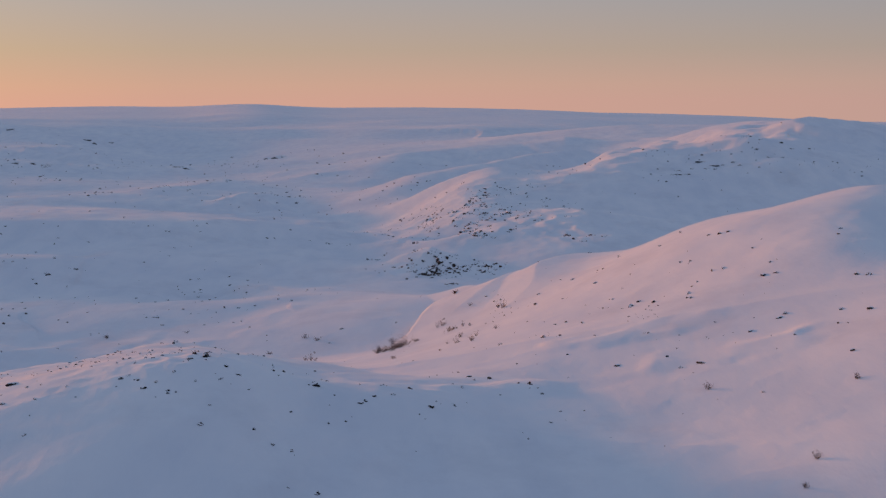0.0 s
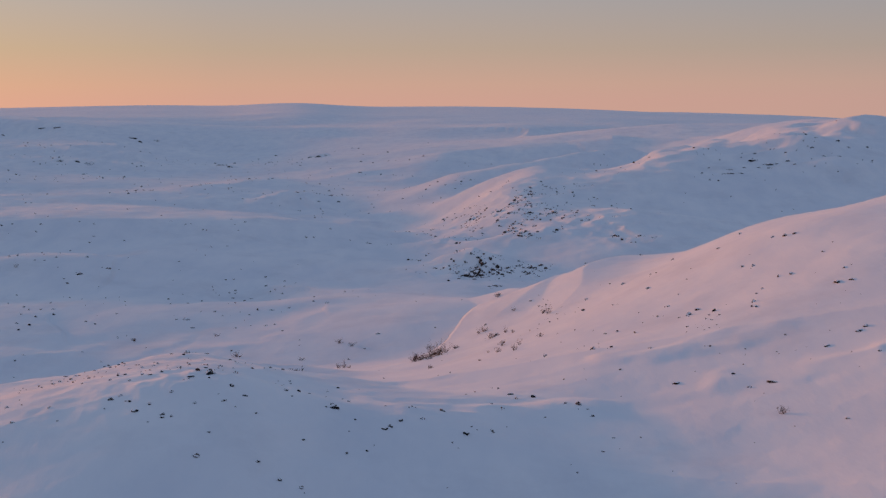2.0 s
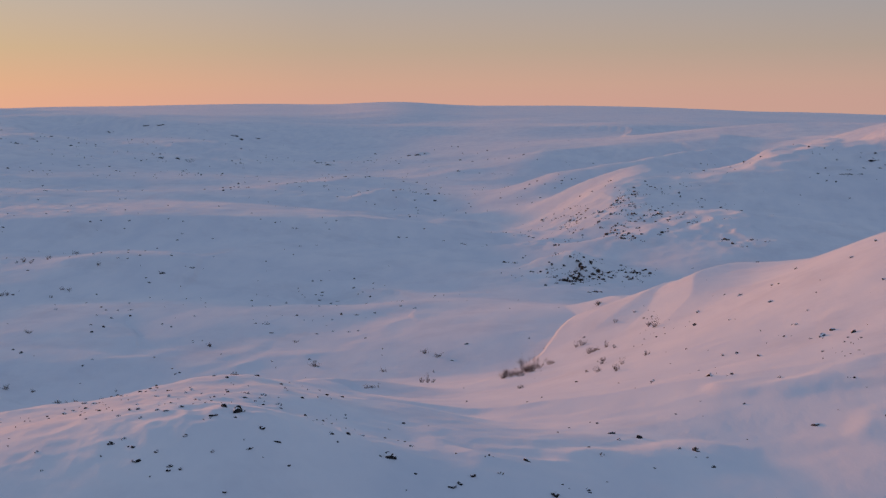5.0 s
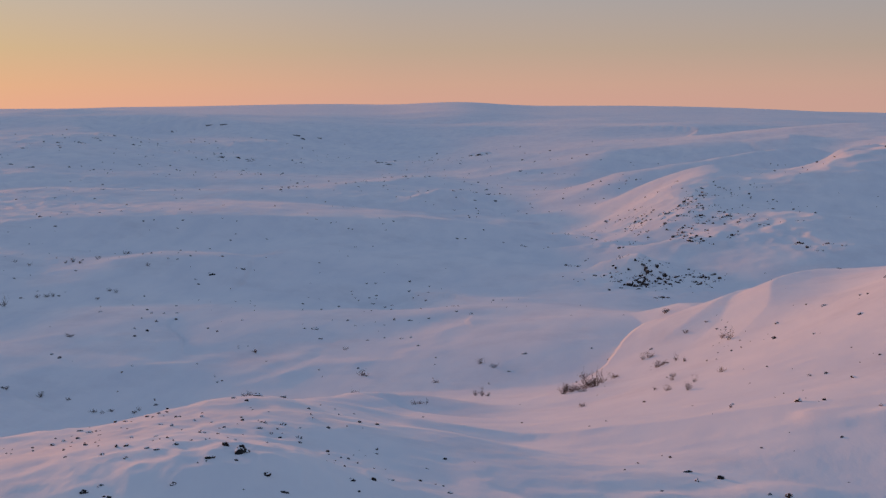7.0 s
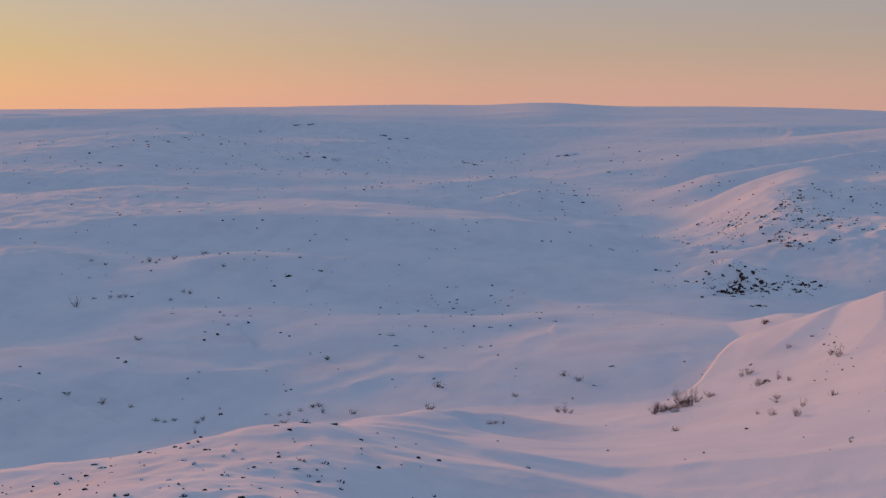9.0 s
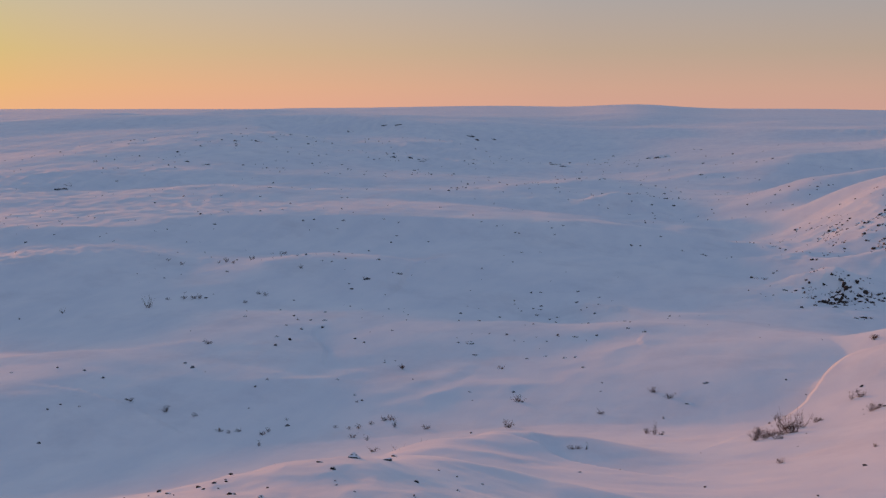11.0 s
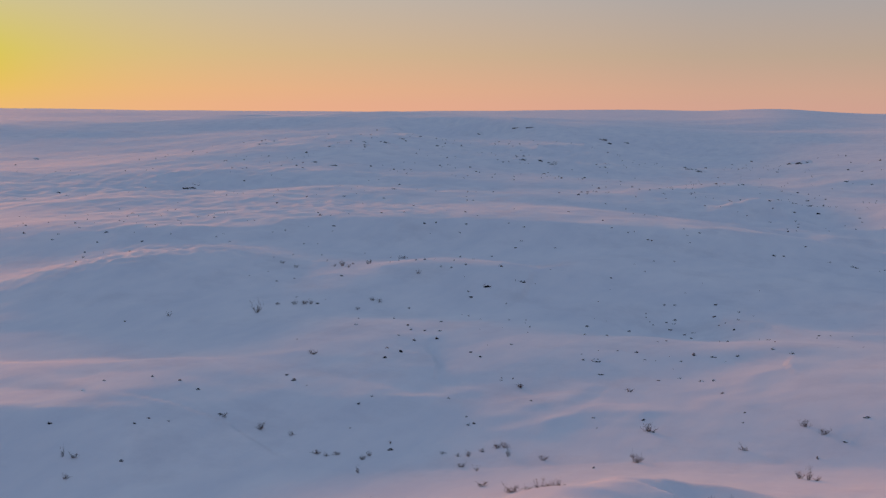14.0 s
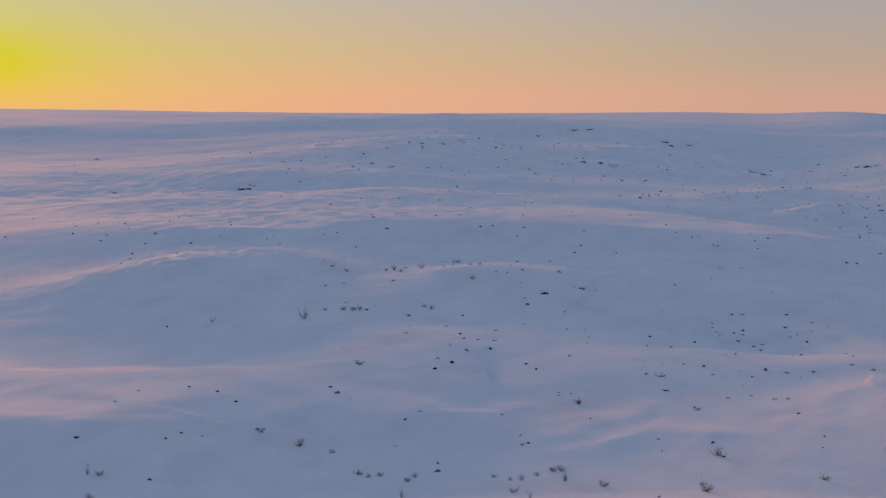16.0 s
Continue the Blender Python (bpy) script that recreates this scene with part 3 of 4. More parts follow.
def twig(bm, a, b, ra, rb):
    """A thin three-sided tapered stick from a to b."""
    way = (b - a).normalized()
    side = way.orthogonal().normalized()
    rings = []
    for p, r in ((a, ra), (b, rb)):
        rings.append([bm.verts.new(p + (Matrix.Rotation(k * 2.0944, 3, way) @ side) * r) for k in range(3)])
    for k in range(3):
        bm.faces.new((rings[0][k], rings[0][(k + 1) % 3], rings[1][(k + 1) % 3], rings[1][k]))


def make_shrub(seed, tall, stems, label):
    """A leafless dwarf birch, about 1 wide: stems from one root, each with its spray of fine twigs."""
    rng = random.Random(seed)
    thing = tagged(new("shrub"), label, "shrub", "dwarf birches")
    for _ in range(stems):
        wood, fine = bmesh.new(), bmesh.new()
        a = Vector((rng.uniform(-0.14, 0.14), rng.uniform(-0.14, 0.14), -0.10))
        lean = Vector((rng.uniform(-0.55, 0.55), rng.uniform(-0.55, 0.55), rng.uniform(0.35, 0.9) * tall))
        joints = [a]
        for k in range(1, 4):
            joints.append(a + lean * (k / 3) + Vector((rng.uniform(-0.05, 0.05), rng.uniform(-0.05, 0.05), 0)))
        for k in range(3):
            twig(wood, joints[k], joints[k + 1], 0.012 - 0.0025 * k, 0.0095 - 0.0025 * k)
        for _ in range(9):
            k = rng.randrange(1, 4)
            base = joints[k - 1].lerp(joints[k], rng.random())
            way = (lean.normalized() * 0.6 + Vector((rng.uniform(-1, 1), rng.uniform(-1, 1), rng.uniform(-0.1, 0.6)))).normalized()
            tip = base + way * rng.uniform(0.14, 0.32)
            twig(fine, base, tip, 0.0045, 0.0024)
            for _ in range(3):
                at = base.lerp(tip, rng.uniform(0.2, 1.0))
                off = (way + Vector((rng.uniform(-1, 1), rng.uniform(-1, 1), rng.uniform(-0.4, 0.8))) * 0.8).normalized()
                twig(fine, at, at + off * rng.uniform(0.07, 0.16), 0.0034, 0.002)
        stem = part("stem", wood, BARK, thing)
        tagged(part("twig_spray", fine, TWIG, stem, "fine reddish-brown leafless twigs"), kind="stuff")
    return thing


SHRUBS = stand_in_row([make_shrub(80 + k, t, s, text) for k, (t, s, text) in enumerate((
    (0.5, 12, "leafless dwarf birch spreading low over the snow"),
    (0.8, 11, "leafless dwarf birch with upright brown stems"),
    (0.38, 14, "dense low thicket of bare brown birch twigs"),
    (1.1, 9, "thin young birch with few bare stems"),
    (0.55, 13, "bushy leafless birch half buried in snow")))])


def boulder(x, y, size):
    set_down(BOULDERS, x, y, size * (1.2 if size < 0.9 else 1.05), -0.02 if size < 0.9 else 0.02, 1.05 if size < 0.9 else 0.65)


def crag_rock(x, y, size):
    """A block of an outcrop, with two smaller ones broken off beside it."""
    set_down(CRAGS, x, y, size * 1.3, 0.12, 1.0)
    rng = random.Random(int(x * 17 + y * 29))
    for _ in range(2):
        set_down(CRAGS, x + rng.uniform(-1.3, 1.3) * size, y + rng.uniform(-2.5, 2.5) * size, size * rng.uniform(0.5, 1.0), 0.10, 1.0)


def ledge(x, y, size):
    set_down(LEDGES, x, y, size * 0.95, 0.03, 1.5, 0)


def shrub(x, y, size):
    set_down(SHRUBS, x, y, size * 1.05, 0.0, 1.5)


# boulders
boulder(-23.8, 110.4, 0.23); boulder(-29.2, 111.5, 0.21); boulder(-31.0, 112.0, 0.24); boulder(-27.0, 113.7, 0.24)
boulder(-31.2, 135.7, 0.75); boulder(-29.5, 137.0, 0.50); boulder(-23.9, 117.3, 0.28); boulder(-17.6, 119.8, 0.25)
boulder(-25.0, 118.3, 0.26); boulder(-30.4, 116.8, 0.30); boulder(-23.1, 120.9, 0.20); boulder(-24.3, 121.1, 0.40)
boulder(-28.9, 119.9, 0.20); boulder(-37.6, 115.9, 0.24); boulder(-32.4, 119.5, 0.24); boulder(-30.4, 120.5, 0.21)
boulder(-23.6, 125.5, 0.18); boulder(-32.6, 123.1, 0.18); boulder(-38.6, 120.1, 0.32); boulder(-24.3, 127.7, 0.25)
boulder(-37.3, 124.5, 0.30); boulder(-24.0, 134.3, 0.23); boulder(-31.9, 132.3, 0.28); boulder(-17.0, 146.5, 0.44)
boulder(-24.4, 140.5, 0.21); boulder(-9.4, 84.6, 0.51); boulder(-11.5, 84.7, 0.26); boulder(-12.0, 90.8, 0.36)
boulder(-13.5, 91.1, 0.37); boulder(-19.1, 90.8, 0.46); boulder(-32.7, 146.6, 0.37); boulder(-15.2, 92.2, 0.32)
boulder(-32.6, 89.8, 0.28); boulder(-19.1, 94.5, 0.28); boulder(-22.8, 95.9, 0.29); boulder(-22.2, 96.1, 0.24)
boulder(-22.9, 96.4, 0.34); boulder(-25.1, 96.6, 0.34); boulder(-21.0, 98.4, 0.25); boulder(-24.2, 97.8, 0.30)
boulder(-30.5, 96.1, 0.20); boulder(-19.1, 99.5, 0.35); boulder(-25.9, 98.4, 0.30); boulder(-33.9, 96.3, 0.30)
boulder(-23.1, 99.7, 0.30); boulder(-27.5, 99.0, 0.35); boulder(-17.9, 101.4, 0.30); boulder(-27.0, 99.8, 0.30)
boulder(-36.8, 96.6, 0.35); boulder(-32.1, 98.8, 0.25); boulder(-19.2, 102.4, 0.41); boulder(-7.4, 103.2, 0.41)
boulder(-7.0, 103.8, 0.36); boulder(-22.4, 102.9, 0.41); boulder(-1.1, 104.7, 0.62); boulder(-6.3, 105.0, 0.36)
boulder(-11.7, 105.2, 0.78); boulder(-21.4, 104.7, 0.78); boulder(-15.5, 105.5, 0.31); boulder(-21.1, 105.0, 0.37)
boulder(-4.6, 106.1, 0.37); boulder(-27.5, 103.8, 0.26); boulder(-36.2, 100.9, 0.31); boulder(-22.5, 105.5, 0.42)
boulder(-26.1, 104.6, 0.26); boulder(-26.9, 105.1, 0.26); boulder(0.9, 107.6, 0.32); boulder(-29.4, 104.9, 0.32)
boulder(-14.8, 107.5, 0.32); boulder(-25.6, 106.0, 0.32); boulder(-28.7, 106.4, 0.32); boulder(-29.2, 106.3, 0.27)
boulder(-38.5, 103.6, 0.81); boulder(10.1, 109.0, 0.33); boulder(-14.4, 110.2, 0.27); boulder(-3.2, 111.3, 0.49)
boulder(-11.2, 111.1, 0.33); boulder(11.5, 114.0, 0.23); boulder(-21.6, 115.9, 0.29); boulder(-13.9, 118.4, 0.23)
boulder(-22.1, 117.5, 0.41); boulder(-37.8, 114.9, 0.35); boulder(2.0, 120.4, 0.47); boulder(31.2, 113.2, 0.35)
boulder(-24.7, 171.9, 0.29); boulder(-17.8, 121.0, 0.30); boulder(10.3, 121.3, 0.30); boulder(-25.4, 120.5, 0.30)
boulder(-36.9, 118.1, 0.36); boulder(10.0, 123.1, 0.24); boulder(8.0, 124.8, 0.31); boulder(9.3, 124.6, 0.55)
boulder(-30.5, 122.2, 0.31); boulder(-25.4, 182.9, 0.31); boulder(-22.8, 182.4, 0.31); boulder(41.5, 118.2, 0.48)
boulder(3.4, 128.4, 0.38); boulder(5.1, 130.0, 0.57); boulder(2.9, 131.6, 0.52); boulder(26.0, 127.3, 0.44)
boulder(28.2, 127.2, 1.07); boulder(-30.1, 130.2, 0.32); boulder(19.9, 133.3, 0.92); boulder(25.4, 131.9, 0.39)
boulder(-51.2, 224.9, 0.40); boulder(38.8, 128.6, 0.33); boulder(35.8, 136.0, 0.61); boulder(48.1, 131.9, 0.68)
boulder(46.0, 135.0, 0.48); boulder(39.9, 138.5, 0.98); boulder(40.8, 139.5, 0.63); boulder(19.3, 148.7, 0.36)
boulder(19.3, 148.9, 0.36); boulder(-107.8, 204.6, 0.43); boulder(-97.0, 220.5, 0.45); boulder(-81.3, 228.3, 0.66)
boulder(53.4, 147.2, 0.68); boulder(52.4, 148.7, 0.61); boulder(15.4, 153.7, 0.37); boulder(-51.6, 248.9, 0.46)
boulder(-74.7, 242.0, 0.46); boulder(-75.2, 241.3, 0.62); boulder(13.2, 154.3, 0.68); boulder(-58.9, 249.0, 0.47)
boulder(33.8, 159.6, 0.48); boulder(44.9, 158.5, 0.95); boulder(33.4, 160.5, 0.40); boulder(43.5, 159.4, 1.27)
boulder(-77.1, 244.6, 0.47); boulder(-107.4, 225.6, 0.55); boulder(-112.9, 213.5, 0.45); boulder(-110.4, 217.7, 0.46)
boulder(19.8, 166.0, 0.57); boulder(29.8, 165.5, 0.73); boulder(34.3, 163.3, 0.56); boulder(-112.7, 216.3, 0.46)
boulder(27.1, 168.8, 0.67); boulder(8.0, 161.9, 0.32); boulder(25.9, 169.3, 0.33); boulder(-121.9, 207.0, 0.61)
boulder(-92.9, 240.4, 0.56); boulder(28.5, 170.8, 0.67); boulder(45.8, 164.7, 0.49); boulder(-92.8, 244.6, 0.57)
boulder(18.1, 172.2, 0.42); boulder(18.0, 172.3, 0.50); boulder(36.8, 169.8, 0.42); boulder(16.5, 173.0, 0.51)
boulder(41.1, 171.4, 0.93); boulder(-83.4, 252.0, 0.50); boulder(39.6, 172.9, 0.52); boulder(56.9, 169.7, 0.43)
boulder(26.1, 180.0, 0.44); boulder(-116.5, 232.6, 0.50); boulder(-107.8, 245.9, 0.77); boulder(46.3, 176.1, 0.44)
boulder(58.4, 173.3, 0.44); boulder(-50.0, 278.7, 1.07); boulder(-48.1, 279.2, 0.63); boulder(-129.7, 222.4, 0.50)
boulder(-110.6, 248.3, 0.52); boulder(-122.0, 235.4, 0.52); boulder(28.4, 185.7, 0.36); boulder(38.6, 183.6, 0.54)
boulder(-54.0, 280.3, 0.91); boulder(-56.7, 276.9, 0.45); boulder(-132.0, 229.6, 0.52); boulder(37.6, 185.8, 0.46)
boulder(-127.2, 235.3, 0.44); boulder(-80.9, 267.6, 0.54); boulder(-66.7, 277.2, 0.73); boulder(46.0, 190.3, 0.56)
boulder(44.8, 191.1, 0.75); boulder(-38.9, 300.1, 0.69); boulder(43.6, 193.5, 0.57); boulder(-48.0, 298.0, 0.69)
boulder(-51.9, 296.3, 0.78); boulder(-62.7, 290.4, 0.49); boulder(-70.1, 285.0, 1.53); boulder(-55.4, 296.7, 0.78)
boulder(26.1, 200.7, 0.58); boulder(-70.3, 285.9, 1.92); boulder(20.5, 200.1, 0.38); boulder(-42.7, 302.7, 0.70)
boulder(-72.4, 284.9, 0.57); boulder(-103.5, 269.1, 0.67); boulder(38.4, 208.1, 0.91); boulder(-90.1, 280.3, 0.49)
boulder(-65.8, 295.5, 0.80); boulder(16.5, 208.8, 0.61); boulder(-69.1, 295.3, 0.50); boulder(43.9, 218.0, 0.64)
boulder(28.4, 215.5, 0.52); boulder(-103.5, 275.1, 0.88); boulder(24.2, 220.0, 0.53); boulder(24.4, 220.0, 0.53)
boulder(-106.9, 276.4, 0.69); boulder(-88.8, 292.0, 0.61); boulder(17.9, 219.9, 0.64); boulder(34.2, 229.2, 0.78)
boulder(-106.4, 286.3, 0.72); boulder(-103.8, 290.9, 0.84); boulder(-67.3, 347.4, 1.46); boulder(33.3, 268.3, 0.65)
boulder(-110.5, 288.0, 0.53); boulder(-80.9, 343.6, 0.85); boulder(-69.9, 350.7, 0.75); boulder(-106.4, 297.9, 0.97)
boulder(-26.2, 237.1, 0.58); boulder(-123.2, 294.0, 0.66); boulder(-68.2, 352.1, 0.99); boulder(-109.0, 296.4, 0.54)
boulder(-111.5, 295.6, 0.65); boulder(-121.8, 308.0, 0.57); boulder(-58.7, 350.2, 0.61); boulder(-23.4, 244.1, 1.18)
boulder(-111.1, 308.7, 0.57); boulder(-51.7, 350.2, 0.74); boulder(8.7, 237.6, 0.68); boulder(-74.3, 357.9, 0.77)
boulder(-75.9, 357.6, 0.64); boulder(-74.8, 361.2, 0.91); boulder(-125.1, 321.8, 0.60); boulder(-149.3, 313.6, 0.49)
boulder(-66.4, 365.6, 0.78); boulder(-22.1, 253.4, 1.11); boulder(7.2, 269.4, 1.05); boulder(-62.1, 373.0, 1.07)
boulder(-163.2, 326.9, 0.66); boulder(-117.6, 339.1, 0.89); boulder(-79.4, 369.2, 0.67); boulder(-77.2, 370.6, 0.68)
boulder(-119.5, 341.9, 0.90); boulder(-68.7, 377.0, 0.81); boulder(-116.8, 346.0, 2.21); boulder(-110.6, 355.2, 0.79)
boulder(-111.0, 355.2, 0.93); boulder(-111.4, 355.0, 0.79); boulder(-112.6, 354.7, 0.53); boulder(-132.2, 353.8, 0.68)
boulder(-206.2, 369.3, 1.10); boulder(-140.1, 360.8, 0.84); boulder(-142.5, 360.5, 0.84); boulder(-129.5, 353.9, 0.68)
boulder(-216.1, 379.6, 0.98); boulder(-127.7, 358.6, 0.69); boulder(-145.5, 381.8, 0.75); boulder(-119.8, 362.7, 0.83)
boulder(-151.0, 398.1, 0.79); boulder(-164.8, 389.6, 0.95); boulder(-214.8, 374.9, 0.98); boulder(-149.4, 404.3, 1.12)
boulder(-141.6, 409.7, 0.97); boulder(-73.9, 353.3, 1.41); boulder(-97.4, 426.8, 0.98); boulder(-92.9, 432.7, 0.99)
boulder(-248.7, 401.1, 1.28); boulder(-59.8, 359.6, 1.06); boulder(-248.6, 366.1, 1.36); boulder(-257.8, 353.6, 1.01)
boulder(-261.7, 360.1, 1.03); boulder(-263.1, 371.2, 1.06); boulder(-278.6, 417.9, 0.99); boulder(-249.5, 412.4, 0.94)
boulder(-276.0, 408.9, 1.16); boulder(-129.9, 432.0, 0.85); boulder(-287.0, 425.0, 1.43); boulder(-277.0, 361.8, 0.89)
boulder(-140.8, 431.6, 1.03); boulder(-302.2, 358.6, 1.30); boulder(-196.2, 411.2, 0.70); boulder(31.8, 392.5, 0.94)
boulder(-161.0, 429.7, 0.88); boulder(-144.6, 443.7, 1.07); boulder(-104.9, 452.6, 0.89); boulder(-106.4, 452.9, 1.06)
boulder(-208.8, 424.2, 1.46); boulder(-150.4, 444.9, 1.08); boulder(-264.4, 484.1, 1.31); boulder(-161.7, 436.1, 0.89)
boulder(-114.2, 457.3, 1.08); boulder(-114.1, 457.5, 1.09); boulder(-94.6, 459.5, 1.08); boulder(-172.7, 427.7, 0.89)
boulder(-120.4, 459.7, 1.09); boulder(-66.7, 466.6, 1.08); boulder(-96.8, 465.1, 1.10); boulder(-69.6, 466.1, 1.45)
boulder(-193.7, 438.4, 0.94); boulder(-341.9, 407.5, 1.51); boulder(-189.5, 447.0, 0.95); boulder(-94.1, 470.3, 1.11)
boulder(-100.0, 473.4, 1.31); boulder(-152.6, 510.5, 1.26); boulder(-62.6, 483.4, 1.33); boulder(-258.4, 518.8, 0.93)
boulder(-241.2, 530.3, 1.16); boulder(-258.4, 526.7, 1.41); boulder(-255.4, 567.0, 2.01); boulder(-45.1, 467.8, 1.32)
boulder(-46.2, 468.5, 1.55); boulder(-52.8, 468.7, 1.33); boulder(-85.8, 626.3, 1.53); boulder(-122.7, 679.7, 2.54)
boulder(-110.6, 700.8, 2.04); boulder(-112.3, 710.9, 2.07); boulder(-203.8, 794.6, 1.71); boulder(-156.1, 724.9, 1.83)
boulder(-171.9, 716.6, 1.82); boulder(-123.6, 720.0, 1.81); boulder(-168.6, 732.9, 1.87); boulder(-402.9, 664.3, 1.97)
boulder(-109.2, 752.8, 1.89); boulder(-99.8, 756.8, 3.17); boulder(-100.2, 641.6, 2.47); boulder(-128.4, 771.9, 1.63)
boulder(-151.7, 773.4, 1.64); boulder(-85.8, 694.2, 2.67); boulder(-97.4, 694.5, 2.01); boulder(-397.2, 683.7, 1.67)
boulder(-162.8, 691.3, 2.04); boulder(-146.2, 801.2, 3.07); boulder(-93.4, 715.6, 3.10); boulder(-158.0, 819.8, 2.11)
boulder(-166.8, 758.4, 1.63); boulder(-516.4, 711.3, 1.90); boulder(-56.5, 825.2, 1.97); boulder(-250.6, 911.6, 2.25)
boulder(-101.9, 961.0, 3.68); boulder(-181.0, 1155.1, 3.06); boulder(-238.5, 1312.3, 4.71)
# rocks of the two outcrops
crag_rock(1.0, 359.8, 1.39); crag_rock(2.6, 361.2, 1.59); crag_rock(-4.5, 378.0, 1.68); crag_rock(-5.8, 379.4, 2.11)
crag_rock(-8.0, 379.1, 1.68); crag_rock(-9.1, 384.4, 1.92); crag_rock(15.0, 380.3, 1.90); crag_rock(-4.1, 385.1, 1.92)
crag_rock(-10.1, 385.6, 1.94); crag_rock(-1.9, 383.3, 1.93); crag_rock(-2.8, 383.7, 2.36); crag_rock(13.2, 383.7, 1.50)
crag_rock(-0.3, 385.1, 1.50); crag_rock(3.7, 383.6, 2.13); crag_rock(7.1, 385.2, 1.71); crag_rock(-1.1, 386.9, 1.72)
crag_rock(12.3, 386.8, 1.93); crag_rock(-3.4, 388.6, 1.30); crag_rock(5.3, 388.8, 2.39); crag_rock(8.3, 389.3, 1.30)
crag_rock(2.2, 387.2, 1.95); crag_rock(17.1, 386.9, 1.51); crag_rock(6.3, 390.2, 1.74); crag_rock(4.4, 389.1, 2.60)
crag_rock(15.5, 389.3, 1.74); crag_rock(-2.8, 390.1, 1.74); crag_rock(-1.3, 389.0, 1.51); crag_rock(12.0, 392.0, 1.74)
crag_rock(16.7, 392.1, 1.97); crag_rock(3.4, 389.6, 1.95); crag_rock(-1.9, 390.1, 1.51); crag_rock(-25.9, 422.3, 1.32)
crag_rock(-23.0, 419.7, 1.31); crag_rock(48.3, 412.5, 1.29); crag_rock(-10.0, 393.3, 1.01); crag_rock(-21.5, 432.9, 1.05)
crag_rock(46.4, 417.7, 1.01); crag_rock(57.2, 417.5, 1.02); crag_rock(52.6, 424.0, 1.48); crag_rock(52.3, 423.6, 1.18)
crag_rock(45.4, 423.8, 1.18); crag_rock(-9.1, 427.5, 1.32); crag_rock(44.9, 426.4, 1.33); crag_rock(-11.0, 443.4, 1.38)
crag_rock(19.1, 430.2, 1.04); crag_rock(14.4, 432.0, 1.34); crag_rock(16.2, 434.6, 0.90); crag_rock(25.4, 441.3, 1.22)
crag_rock(27.7, 445.4, 1.08); crag_rock(32.1, 452.4, 1.10); crag_rock(13.0, 435.5, 1.65); crag_rock(15.3, 436.4, 1.05)
crag_rock(18.4, 439.0, 0.91); crag_rock(35.7, 459.6, 1.12); crag_rock(11.4, 437.5, 1.20); crag_rock(37.1, 461.2, 1.44)
crag_rock(47.9, 458.5, 1.29); crag_rock(39.2, 465.7, 1.30); crag_rock(12.2, 439.1, 1.51); crag_rock(59.5, 489.2, 1.72)
crag_rock(14.3, 447.3, 1.08); crag_rock(10.7, 460.4, 1.11); crag_rock(58.4, 496.4, 1.22); crag_rock(11.5, 463.7, 1.77)
crag_rock(18.0, 464.0, 1.12); crag_rock(13.3, 463.6, 0.97); crag_rock(7.3, 469.1, 1.47); crag_rock(8.8, 469.1, 1.46)
crag_rock(13.9, 469.0, 1.14); crag_rock(10.2, 469.9, 1.63); crag_rock(26.4, 483.8, 2.03); crag_rock(24.9, 481.3, 1.34)
crag_rock(29.0, 492.8, 1.21); crag_rock(43.7, 500.3, 1.23); crag_rock(19.3, 478.7, 1.67); crag_rock(21.2, 483.9, 1.18)
crag_rock(10.3, 474.2, 1.16); crag_rock(12.1, 475.4, 1.65); crag_rock(14.9, 478.4, 1.17); crag_rock(23.8, 492.4, 1.20)
crag_rock(4.9, 476.9, 0.99); crag_rock(17.2, 487.4, 1.53); crag_rock(15.6, 486.9, 1.18); crag_rock(-1.3, 482.7, 1.18)
crag_rock(23.0, 504.7, 1.06); crag_rock(-9.9, 512.8, 1.08); crag_rock(16.5, 502.8, 1.05); crag_rock(4.3, 482.5, 1.34)
crag_rock(13.5, 497.0, 1.04); crag_rock(6.6, 487.7, 1.19); crag_rock(9.0, 491.9, 1.20); crag_rock(3.9, 500.4, 1.40)
crag_rock(20.2, 529.9, 1.67); crag_rock(25.9, 541.8, 1.15); crag_rock(7.7, 510.3, 1.43); crag_rock(6.0, 504.8, 1.59)
crag_rock(10.0, 513.1, 1.44); crag_rock(11.8, 518.1, 1.27); crag_rock(2.9, 516.0, 1.26); crag_rock(19.0, 538.3, 1.33)
crag_rock(-5.3, 522.6, 1.65); crag_rock(-7.1, 522.7, 1.46); crag_rock(-4.0, 522.1, 1.29); crag_rock(-19.4, 551.0, 1.56)
# ledges on the far fells
ledge(-421.6, 538.6, 2.86); ledge(115.5, 561.9, 3.28); ledge(109.7, 559.8, 3.27); ledge(113.3, 571.1, 2.78)
ledge(132.1, 570.5, 2.51); ledge(120.8, 574.9, 2.24); ledge(127.5, 574.0, 2.80); ledge(142.9, 570.4, 2.24)
ledge(137.3, 581.0, 2.85); ledge(131.2, 578.6, 3.96); ledge(142.6, 580.5, 2.85); ledge(127.0, 584.6, 3.42)
ledge(160.2, 584.6, 2.89); ledge(156.8, 593.1, 2.34); ledge(-413.7, 627.4, 5.69); ledge(176.5, 602.5, 2.39)
ledge(172.2, 608.1, 2.71); ledge(-459.7, 573.0, 4.36); ledge(-424.2, 649.0, 4.59); ledge(-421.3, 641.4, 5.34)
ledge(-148.9, 826.1, 2.90); ledge(-412.0, 782.5, 4.64); ledge(-436.8, 798.3, 5.59); ledge(-373.1, 885.6, 2.53)
ledge(-475.9, 888.8, 6.24); ledge(-471.3, 936.6, 5.46); ledge(-336.8, 1008.6, 4.61); ledge(-360.8, 1001.1, 6.46)
